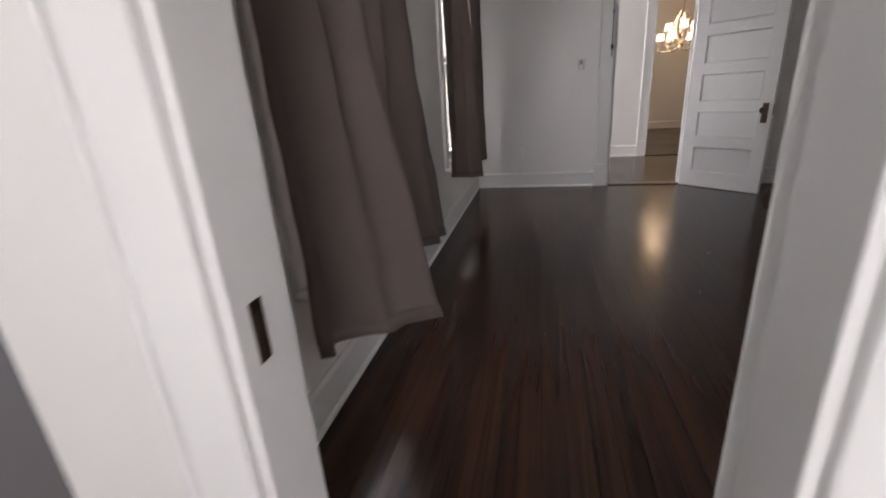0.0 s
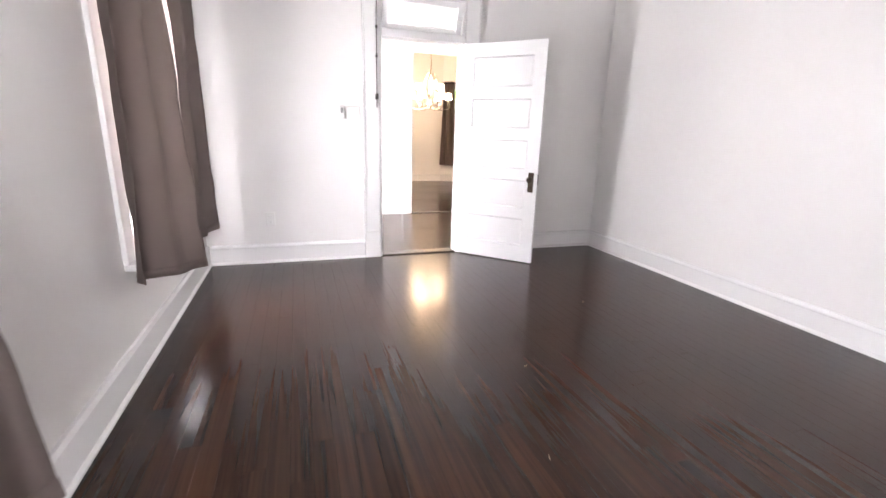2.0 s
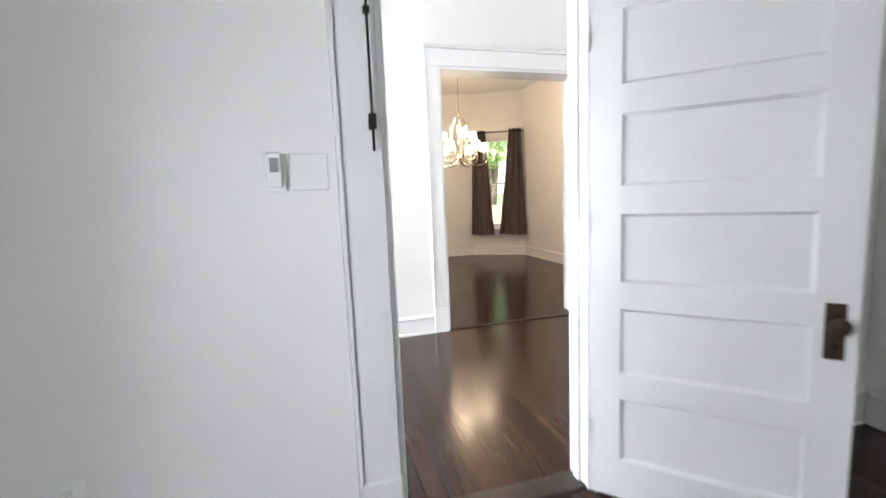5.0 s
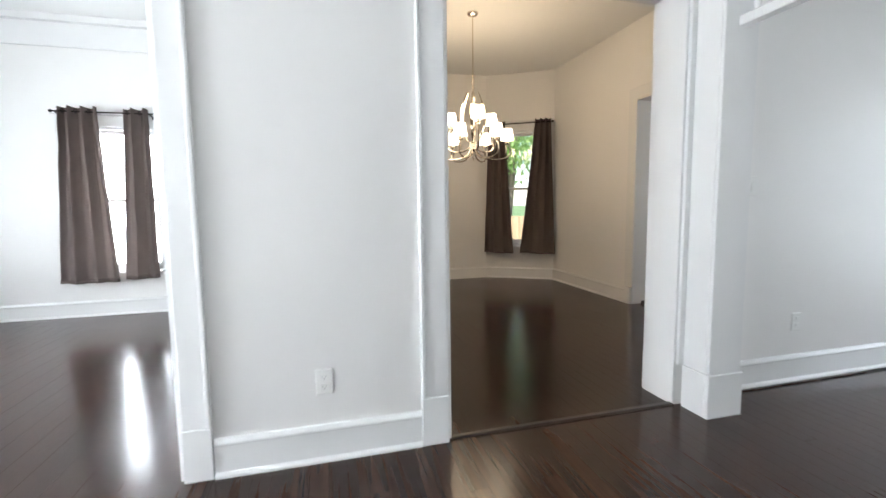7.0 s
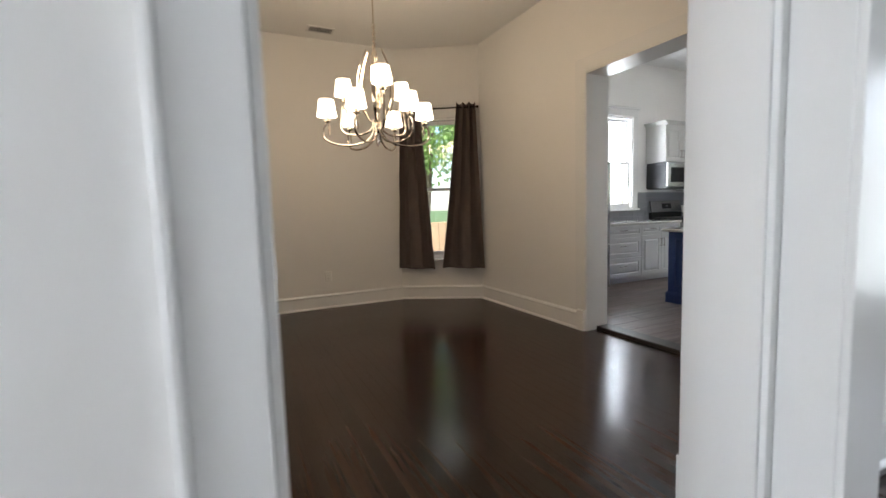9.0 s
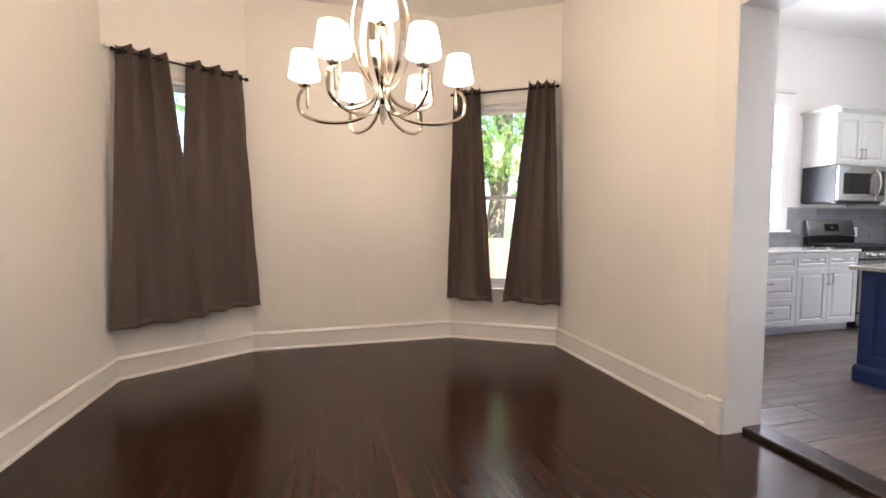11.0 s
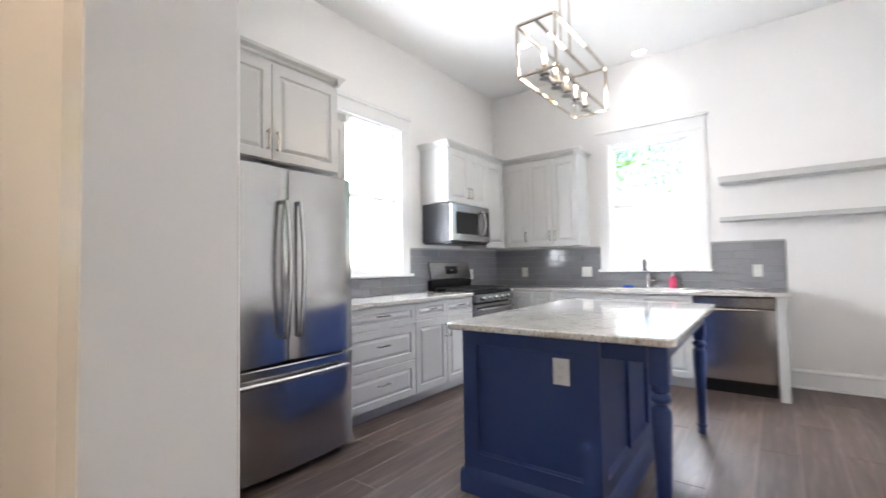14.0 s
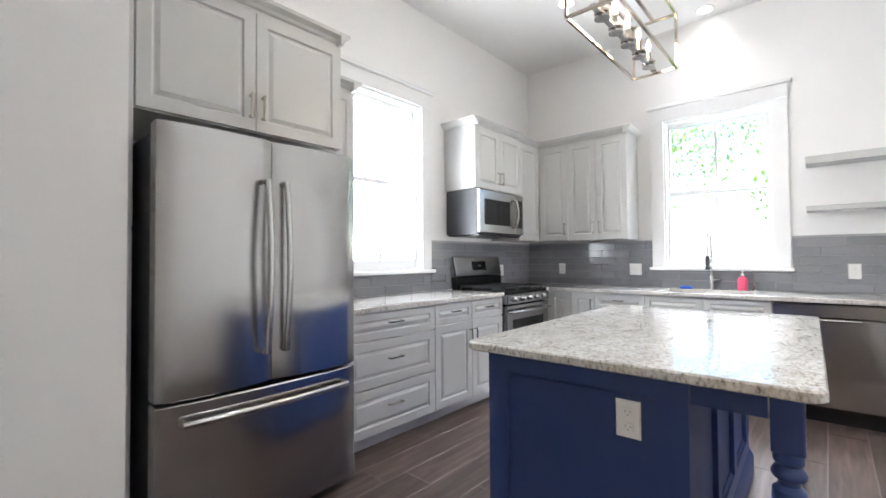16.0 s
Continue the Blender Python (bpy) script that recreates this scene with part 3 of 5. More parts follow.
tagged(part("floor", boxes((HX0 - 0.1, 4.59, -8.1, 7.3, -0.2, -0.012), (4.59, KX1 + 0.1, 0, 2.8, -0.2, -0.012)), UNDER), "dark floor base under boards", "floor", kind="structure")
kfloor = tagged(part("floor_kitchen", boxes((4.591, KX1 + 0.02, 2.801, KY1 + 0.02, -0.2, 0.0022)), GROUT), "wood-look porcelain plank floor with pale grout", "floor", kind="structure")
tagged(part("floor_back_room", boxes((6.9, 9.3, 0.9, 2.80, -0.011, -0.002)), PLANK), "grey-brown tiled floor", "floor", kind="structure")
for nm, a in (("threshold_kitchen", (4.585, 4.745, KO0, KO1, -0.012, 0.034)), ("threshold_bedroom", (0.63, 1.44, 0.0, 0.13, -0.012, 0.012)), ("threshold_dining", (1.525, 2.925, DY - 0.01, DY + 0.03, -0.012, 0.012)), ("threshold_entry", (-0.60, 0.195, BY0 - T, BY0, -0.012, 0.010)), ("threshold_back_room", (7.85, 8.70, 2.73, 2.87, -0.012, 0.012))):
    tagged(part(nm, boxes(a, bev=0.008), SADDLE), "dark stained wooden threshold", "threshold", kind="structure")

# ---------------------------------------------------------------- doors
def panel_door(name, m, w, h, knob_u, label, flip=False, knob=True):
    """Five-panel leaf: local x 0..w from the hinge, y 0..0.04 thick, both faces panelled."""
    e = thing(name, m, label, "door", kind="structure")
    st, rail, t = 0.115, 0.105, 0.04
    ph = (h - 0.17 - 0.12 - 4 * rail) / 5
    zs = [0.17 + i * (ph + rail) for i in range(5)]
    part("leaf_frame", pierced(w, t, 0.008, h, [(st, w - st, z, z + ph) for z in zs]), DOORP, e)
    pw = w - 2 * st
    for z in zs:
        bm = loops(pw, ph, [(0, 0.002), (0.012, 0.013), (0.016, 0.013)], False)
        add(bm, loops(pw, ph, [(0, t - 0.002), (0.012, t - 0.013), (0.016, t - 0.013)], False))
        part("panel", bm, DOORP, e, m=Matrix.Translation((st, 0, z)))
    if knob:
        for s in (-1, 1):
            y = 0 if s < 0 else t
            p = part("lock_plate", boxes((knob_u - 0.027, knob_u + 0.027, min(y, y + s * 0.004), max(y, y + s * 0.004), 0.70, 0.885), bev=0.0015), BRONZE, e, "aged bronze escutcheon plate")
            part("knob", lathe([(0.011, 0), (0.010, 0.022), (0.013, 0.027), (0.024, 0.034), (0.029, 0.046), (0.028, 0.058), (0.018, 0.066), (0.004, 0.068)], 20), BRONZE, p, "round aged bronze knob", True, m=pose(knob_u, y + s * 0.004, 0.82, 90 if s < 0 else -90))
            part("keyhole", boxes((knob_u - 0.004, knob_u + 0.004, min(y, y + s * 0.005), max(y, y + s * 0.005), 0.735, 0.755)), BLACK, p)
        part("latch_plate", boxes((w - 0.001, w + 0.0015, 0.010, 0.030, 0.77, 0.87)), BRONZE, e)
    for z in (0.25, 1.1, h - 0.25):
        part("hinge", lathe([(0.007, 0), (0.007, 0.09)], 8), DOORP, e, "", True, m=Matrix.Translation((-0.004, -0.006, z)))
    return e


# leaf into the bedroom from the hall, hinged on its east side
ang = math.degrees(math.atan2(-0.588, 2.012 - 1.43))
panel_door("door_1", pose(1.428, -0.012, 0, 0, 0, ang) @ Matrix.Diagonal((1, 1, 1, 1)), 0.815, 2.04, 0.755, "white painted five-panel door with a bronze knob, standing open")
panel_door("door_2", pose(0.212, -4.83, 0, 0, 0, 61), 0.75, 2.03, 0.69, "white painted five-panel door with an aged bronze knob, open")
# transom bar, pivoting sash and its lift rod over the bedroom door
e = thing("transom_window", pose(0.646, 0.0, 0), "white painted transom sash over a door, tilted open", "transom", kind="structure")
part("transom_bar", boxes((0, 0.778, -0.012, 0.13, 2.045, 2.115), bev=0.004), TRIM, e)
part("door_stop", boxes((0, 0.012, 0.05, 0.09, 0, 2.045), (0.766, 0.778, 0.05, 0.09, 0, 2.045)), TRIM, e)
s = part("transom_sash", boxes((0, 0.05, 0, 0.035, 0, 0.28), (0.708, 0.758, 0, 0.035, 0, 0.28), (0.05, 0.708, 0, 0.035, 0, 0.05), (0.05, 0.708, 0, 0.035, 0.23, 0.28), bev=0.002), TRIM, e, m=pose(0.01, 0.05, 2.118, 18))
g = part("pane", boxes((0.05, 0.708, 0.015, 0.019, 0.05, 0.23)), GLASS, s)
g.visible_shadow = False
rod = thing("transom_lift", pose(0.595, -0.028, 0), "thin dark metal transom lift rod on a door casing", "transom rod")
part("rod", tube([(0, -0.012, 1.43), (0, -0.012, 2.36)], 0.0045), RODM, rod, smooth=True)
part("clamp", boxes((-0.012, 0.012, -0.022, 0.008, 1.50, 1.55), bev=0.003), RODM, rod)
part("guide", boxes((-0.010, 0.010, -0.020, 0.008, 1.86, 1.88), bev=0.002), RODM, rod)
part("guide", boxes((-0.010, 0.010, -0.020, 0.008, 2.10, 2.12), bev=0.002), RODM, rod)
part("arm", tube([(0, -0.012, 2.36), (0.06, -0.02, 2.40), (0.07, 0.05, 2.38)], 0.004), RODM, rod, smooth=True)
hook = tagged(part("door_catch", boxes((0.626, 0.640, 0.02, 0.05, 0.78, 0.86), bev=0.002), BRONZE), "aged bronze strike plate on a door jamb", "strike plate")
tagged(part("strike_plate", boxes((-0.588, -0.582, -4.965, -4.935, 0.74, 0.85), (-0.583, -0.579, -4.96, -4.94, 0.79, 0.83), bev=0.001), BRONZE), "aged bronze strike plate on a white jamb", "strike plate")
# kitchen door to the back room
panel_door("door_3", pose(8.68, 2.72, 0, 0, 0, -88), 0.80, 1.96, 0.74, "white painted panel door opened into a back room")
e = thing("transom_window", pose(8.685, 2.87, 0, 0, 0, 180), "white painted transom over a kitchen door, tilted open", "transom", kind="structure")
part("transom_bar", boxes((0, 0.82, -0.012, 0.13, 1.98, 2.05), bev=0.004), TRIM, e)
s = part("transom_sash", boxes((0, 0.05, 0, 0.035, 0, 0.25), (0.77, 0.82, 0, 0.035, 0, 0.25), (0.05, 0.77, 0, 0.035, 0, 0.05), (0.05, 0.77, 0, 0.035, 0.2, 0.25)), TRIM, e, m=pose(0.0, 0.05, 2.055, 20))
g = part("pane", boxes((0.05, 0.77, 0.015, 0.019, 0.05, 0.2)), GLASS, s)
g.visible_shadow = False
rod = thing("transom_lift", pose(8.76, 2.835, 0), "thin dark metal transom lift rod beside a kitchen door", "transom rod")
part("rod", tube([(0, 0, 1.48), (0, 0, 2.18)], 0.0045), RODM, rod, smooth=True)
part("clamp", boxes((-0.012, 0.012, -0.014, 0.016, 1.55, 1.59), bev=0.003), RODM, rod)
part("arm", tube([(0, 0, 2.18), (0, 0.07, 2.24), (-0.03, 0.06, 2.0), (0, 0, 1.96)], 0.004), RODM, rod, smooth=True)
part("arm", tube([(0, 0.0, 2.18), (-0.08, -0.05, 2.2)], 0.005), RODM, rod, smooth=True)


# ---------------------------------------------------------------- curtains
def curtain(m, top, bottom, z0, z1, v0, flare, folds, seed, label, slant=0.0):
    """Grommet panel: local x along the wall, -y into the room. top, bottom: its ends there; flare: ends' offsets from the wall below."""
    rnd = random.Random(seed)
    bm = bmesh.new()
    nu, nz = folds * 14, 40
    ph, grid = rnd.random() * 6, []
    for k in range(nz + 1):
        f = k / nz
        z = z1 + (z0 - z1) * f
        row = []
        for i in range(nu + 1):
            s = i / nu
            a, b = top[0] + (bottom[0] - top[0]) * f ** 1.1, top[1] + (bottom[1] - top[1]) * f ** 1.1
            w = 0.45 * math.sin(2 * math.pi * folds * s + ph) + 0.40 * math.asin(math.sin(2 * math.pi * folds * s + ph))
            amp = 0.050 * (1 - 0.35 * f) + 0.010 * f * math.sin(5 * s + ph)
            soft = math.sin(2 * math.pi * folds * s * 0.5 + ph * 2) * 0.022 * f
            out = v0 + (flare[0] * (1 - s) + flare[1] * s) * f ** 1.6
            y = -(out + amp * w + soft + 0.004 * math.sin(9 * z + 7 * s) + 0.012 * noise.noise((7 * s + seed, 3.1 * seed, 5 * z)))
            wave = 0.005 * math.sin(6.28 * folds * s + ph) * (1 if k == 0 else 0)
            row.append(bm.verts.new((a + (b - a) * s + 0.010 * math.cos(2 * math.pi * folds * s + ph), min(y, -0.068), z + wave + 0.006 * f * math.sin(4 * s + ph) + slant * (1 - s) * f)))
        grid.append(row)
    for r0, r1 in zip(grid, grid[1:]):
        for i in range(nu):
            bm.faces.new((r0[i], r0[i + 1], r1[i + 1], r1[i]))
    grid_rows = [[tuple(v.co) for v in row] for row in grid]
    ob = part("curtain", bm, CLOTH, smooth=True, m=m)
    sol = ob.modifiers.new("thickness", "SOLIDIFY")
    sol.thickness = 0.003
    hem = bmesh.new()
    lower = grid_rows[nz - 1:]
    cut = [[(Vector(a).lerp(Vector(b), 0.05 + 0.95 * j), j) for a, b in zip(*lower)] for j in (0, 1)]
    rows = [[hem.verts.new((c.x, c.y - 0.0045 if j else c.y - 0.003, c.z)) for c, j in row] for row in cut]
    for i in range(nu):
        hem.faces.new((rows[0][i], rows[0][i + 1], rows[1][i + 1], rows[1][i]))
    part("hem", hem, CLOTH, ob, "stitched hem of the same cloth", True).modifiers.new("thickness", "SOLIDIFY").thickness = 0.002
    tagged(ob, label, "curtain", "grommet curtains")
    for i in range(folds * 2):
        s = (i + 0.5) / (folds * 2)
        u = top[0] + (top[1] - top[0]) * s
        part("grommet", ring(0.024, 0.005), RODM, ob, "dark metal grommet", True, m=pose(u, -v0, z1 - 0.045, 0, 90, 0))
    return ob


def ring(r, t, n=16, k=6):
    bm = bmesh.new()
    rows = []
    for i in range(n):
        a = 2 * math.pi * i / n
        rows.append([bm.verts.new(((r + t * math.cos(2 * math.pi * j / k)) * math.cos(a), (r + t * math.cos(2 * math.pi * j / k)) * math.sin(a), t * math.sin(2 * math.pi * j / k))) for j in range(k)])
    for i in range(n):
        for j in range(k):
            bm.faces.new((rows[i][j], rows[(i + 1) % n][j], rows[(i + 1) % n][(j + 1) % k], rows[i][(j + 1) % k]))
    return bm


def rod_set(m, u0, u1, z, v):
    e = thing("curtain_rod", m, "thin dark metal curtain rod on wall brackets", "curtain rod", "curtain rods")
    part("rod", tube([(u0, -v, z), (u1, -v, z)], 0.0085, 10), RODM, e, smooth=True)
    for u, s in ((u0, -1), (u1, 1)):
        part("finial", lathe([(0.010, 0), (0.016, 0.008), (0.016, 0.022), (0.010, 0.03)], 12), RODM, e, "", True, m=pose(u, -v, z, 0, 90 * s, 0))
        part("bracket", boxes((u - s * 0.03 - 0.006, u - s * 0.03 + 0.006, -v, -0.002, z - 0.02, z - 0.008), (u - s * 0.03 - 0.012, u - s * 0.03 + 0.012, -0.026, -0.002, z - 0.05, z + 0.02)), RODM, e)
    return e


CL = "taupe brown grommet curtain panel hanging from a dark rod"
west = pose(BX0, 0, 0, 0, 0, 90)   # local x runs north, -y into the room
rod_set(west, -4.62, -3.12, 2.44, 0.108)
curtain(west, (-4.54, -4.02), (-4.47, -4.15), 0.40, 2.49, 0.108, (-0.01, 0.31), 2, 1, CL)
curtain(west, (-3.80, -3.18), (-3.68, -3.22), 0.40, 2.49, 0.108, (-0.03, 0.20), 2, 2, CL)
rod_set(west, -2.08, -0.42, 2.44, 0.108)
curtain(west, (-2.10, -1.30), (-2.08, -1.40), 0.40, 2.49, 0.108, (-0.02, 0.11), 2, 3, CL, 0.11)
curtain(west, (-1.16, -0.44), (-0.98, -0.38), 0.42, 2.49, 0.100, (-0.02, 0.03), 2, 4, CL)
rod_set(ma, 0.06, la - 0.06, 2.47, 0.125)
curtain(ma, (0.08, 0.42), (-0.04, 0.66), 0.42, 2.52, 0.125, (0.02, 0.02), 3, 5, CL)
curtain(ma, (0.54, la - 0.06), (0.40, la + 0.02), 0.45, 2.52, 0.125, (0.0, 0.04), 3, 6, CL)
rod_set(mb, 0.06, lb - 0.04, 2.47, 0.125)
curtain(mb, (0.08, 0.34), (0.0, 0.48), 0.43, 2.52, 0.125, (0.0, 0.03), 3, 7, CL)
curtain(mb, (0.80, lb - 0.05), (0.57, lb + 0.03), 0.43, 2.52, 0.125, (0.02, 0.03), 3, 8, CL)
mp_ = pose(0, 6.06, 0)
rod_set(mp_, -1.80, -0.86, 2.26, 0.125)
curtain(mp_, (-1.74, -1.38), (-1.87, -1.29), 0.40, 2.31, 0.125, (0.0, 0.0), 3, 9, CL)
curtain(mp_, (-1.14, -0.90), (-1.24, -0.90), 0.42, 2.31, 0.125, (0.0, 0.0), 2, 10, CL)


# ---------------------------------------------------------------- switches and outlets (local -y out of the wall)
def outlet(m, label="white duplex outlet on a wall plate"):
    e = thing("wall_outlet", m, label, "outlet", "outlets")
    part("plate", loops(0.078, 0.122, [(0, 0), (0, -0.003), (0.004, -0.006)]), PLASTIC, e, m=Matrix.Translation((-0.039, 0, -0.061)))
    for z in (0.024, -0.024):
        r = part("receptacle", loops(0.034, 0.030, [(0, -0.005), (0.002, -0.008)]), PLASTIC, e, m=Matrix.Translation((-0.017, 0, z - 0.015)))
        part("slot", boxes((0.008, 0.010, -0.0086, -0.0075, 0.012, 0.021), (0.024, 0.026, -0.0086, -0.0075, 0.013, 0.020), (0.015, 0.019, -0.0086, -0.0075, 0.004, 0.008)), GREYP, r)
    return e


def switch(m, gangs, label):
    w = 0.075 + 0.046 * (gangs - 1)
    e = thing("light_switch", m, label, "switch", "switches")
    part("plate", loops(w, 0.12, [(0, 0), (0, -0.003), (0.004, -0.006)]), PLASTIC, e, m=Matrix.Translation((-w / 2, 0, -0.06)))
    for i in range(gangs):
        u = (i - (gangs - 1) / 2) * 0.046
        bm = bmesh.new()
        vs = [bm.verts.new(p) for p in ((u - 0.017, -0.006, -0.034), (u + 0.017, -0.006, -0.034), (u + 0.017, -0.006, 0.034), (u - 0.017, -0.006, 0.034), (u - 0.017, -0.012, -0.034), (u + 0.017, -0.012, -0.034))]
        for f in ((4, 5, 2, 3), (0, 1, 5, 4), (0, 4, 3), (1, 2, 5)):
            bm.faces.new([vs[k] for k in f])
        part("rocker", bm, PLASTIC, e)
    return e


switch(pose(0.385, 0, 1.37), 2, "white double rocker switch on a wall plate")
e = thing("fan_remote", pose(0.28, 0, 1.37), "white remote control in a wall cradle with a grey display", "remote control")
part("cradle", boxes((-0.035, 0.035, -0.010, 0, -0.06, 0.06), bev=0.003), PLASTIC, e)
part("handset", boxes((-0.022, 0.024, -0.026, -0.010, -0.05, 0.062), bev=0.005), PLASTIC, e)
part("display", boxes((-0.012, 0.014, -0.0275, -0.0255, 0.0, 0.045)), GREYP, e)
outlet(pose(-0.385, 0, 0.41))
outlet(pose(0.92, DY, 0.385))
switch(pose(3.53, 2.43, 1.30), 1, "white single rocker switch on a wall plate")
outlet(pose(3.965, 2.43, 0.40))
outlet(pose(2.55, 7.11, 0.40))
outlet(ma @ Matrix.Translation((0.62, 0, 0.27)))


# ---------------------------------------------------------------- chandelier
ch = thing("chandelier", pose(2.57, 4.95, 0, 0, 0, 50), "polished nickel two-tier chandelier with lit white shades", "chandelier")
part("canopy", lathe([(0.0, 3.265), (0.06, 3.265), (0.06, 3.25), (0.045, 3.235), (0.012, 3.225), (0.0, 3.225)][1:-1], 20), NICKEL, ch, smooth=True)
part("suspension_rod", tube([(0, 0, 3.23), (0, 0, 2.44)], 0.006), NICKEL, ch, smooth=True)
for i in range(9):
    part("chain_link", ring(0.014, 0.003, 12, 5), NICKEL, ch, "", True, m=pose(0, 0, 2.45 + i * 0.022, 90, 0, 90 * (i % 2)))
part("centre_column", lathe([(0.006, 2.44), (0.02, 2.42), (0.02, 2.36), (0.009, 2.34), (0.009, 2.16), (0.02, 2.14), (0.028, 2.10), (0.02, 2.0), (0.016, 1.92), (0.03, 1.90), (0.034, 1.86), (0.03, 1.82), (0.014, 1.80), (0.018, 1.74), (0.004, 1.70)], 16), NICKEL, ch, smooth=True)


def chand_arm(angle, r, z_cup, hub_z, low, shade_r):
    """An arm that dips from the hub, swings out past its cup and curls back in to carry it from below."""
    q = pose(0, 0, 0, 0, 0, angle)
    mid, half = (0.03 + r + 0.035) / 2, (r + 0.035 - 0.03) / 2
    pts = [(mid - half * math.cos(math.pi * i / 16), 0, hub_z + (low - hub_z) * math.sin(math.pi * i / 16) ** 0.75 + (low + 0.09 - hub_z) * (i / 16) ** 4) for i in range(17)]
    pts += [(r + 0.030, 0, low + 0.125), (r + 0.015, 0, z_cup - 0.072), (r, 0, z_cup - 0.055)]
    a = part("arm", tube(pts, 0.0085, 8), NICKEL, ch, "curved polished nickel arm", True, m=q)
    part("cup", lathe([(0.008, z_cup - 0.058), (0.026, z_cup - 0.052), (0.030, z_cup - 0.044), (0.016, z_cup - 0.036), (0.016, z_cup)], 14), NICKEL, a, "", True, m=Matrix.Translation((r, 0, 0)))
    part("drop", lathe([(0.004, z_cup - 0.058), (0.006, z_cup - 0.08), (0.009, z_cup - 0.135), (0.006, z_cup - 0.15), (0.002, z_cup - 0.158)], 10), NICKEL, a, "", True, m=Matrix.Translation((r - 0.012, 0, 0)))
    h, n = 0.122, 28
    bm = bmesh.new()
    rows = [[bm.verts.new((rr * math.cos(2 * math.pi * i / n), rr * math.sin(2 * math.pi * i / n), z)) for i in range(n)] for rr, z in ((shade_r, 0), (shade_r * 0.74, h), (shade_r * 0.74 - 0.003, h), (shade_r - 0.003, 0))]
    for k in range(4):
        for i in range(n):
            bm.faces.new((rows[k][i], rows[k][(i + 1) % n], rows[(k + 1) % 4][(i + 1) % n], rows[(k + 1) % 4][i]))
    part("shade", bm, SHADE, a, "lit white tapered shade", True, m=Matrix.Translation((r, 0, z_cup - 0.01)))


for i in range(6):
    chand_arm(i * 60, 0.38, 1.93, 1.86, 1.71, 0.076)
for i in range(3):
    chand_arm(i * 120 - 28, 0.27, 2.12, 1.90, 1.80, 0.076)
# open cage of flat ribbons, bulging above the hub and bent in at their free tips
for i in range(6):
    bm = bmesh.new()
    rows = []
    for k in range(19):
        f = k / 18
        r_ = 0.022 + 0.125 * math.sin(math.pi * (0.04 + 0.86 * f ** 0.85)) ** 0.9
        z_, w_ = 1.88 + 0.55 * f, 0.006 + 0.010 * math.sin(math.pi * f)
        rows.append([bm.verts.new(p) for p in ((r_, -w_, z_), (r_, w_, z_), (r_ + 0.004, w_, z_), (r_ + 0.004, -w_, z_))])
    for p, q in zip(rows, rows[1:]):
        for k in range(4):
            bm.faces.new((p[k], p[(k + 1) % 4], q[(k + 1) % 4], q[k]))
    bm.faces.new(rows[0][::-1])
    bm.faces.new(rows[-1])
    part("cage_strap", bm, NICKEL, ch, "flat polished nickel ribbon", True, m=pose(0, 0, 0, 0, 0, i * 60 + 15))
for a in range(3):
    bulb_light((2.57 + 0.3 * math.cos(a * 2.1), 4.95 + 0.3 * math.sin(a * 2.1), 2.32), 4.1, (1.0, 0.75, 0.49), 0.12)
e = thing("ceiling_vent", pose(2.55, 6.82, HD, 0, 0, 0), "white louvred ceiling air vent", "vent")
part("frame", solid([-0.15, -0.125, 0.125, 0.15], [-0.09, -0.065, 0.065, 0.09], [-0.008, 0], lambda u, v, z: abs(u) < 0.125 and abs(v) < 0.065), TRIM, e)
part("backing", boxes((-0.125, 0.125, -0.065, 0.065, -0.002, 0)), BLACK, e)
for i in range(8):
    part("slat", boxes((-0.118 + i * 0.031, -0.101 + i * 0.031, -0.065, 0.065, -0.007, -0.003)), GREYP, e)

# ---------------------------------------------------------------- kitchen cabinets
def raised(w, h, y):
    """Raised-panel front, back at local y, facing -y."""
    r = min(0.058, h * 0.27, w * 0.27)
    return loops(w, h, [(0, y), (0, y - 0.017), (0.002, y - 0.019), (r, y - 0.019), (r + 0.006, y - 0.008), (r + 0.013, y - 0.008), (r + 0.032, y - 0.018), (r + 0.034, y - 0.018)])


def pull(parent, u, z, y, length, upright):
    bm = bmesh.new()
    h = length / 2
    if upright:
        box(bm, u - 0.005, u + 0.005, y - 0.034, y - 0.024, z - h, z + h, 0.0015)
        for s in (-1, 1):
            box(bm, u - 0.006, u + 0.006, y - 0.026, y, z + s * (h - 0.012) - 0.006, z + s * (h - 0.012) + 0.006, 0.001)
    else:
        box(bm, u - h, u + h, y - 0.034, y - 0.024, z - 0.005, z + 0.005, 0.0015)
        for s in (-1, 1):
            box(bm, u + s * (h - 0.012) - 0.006, u + s * (h - 0.012) + 0.006, y - 0.026, y, z - 0.006, z + 0.006, 0.001)
    return part("handle", bm, PULL, parent, "satin nickel bar pull")


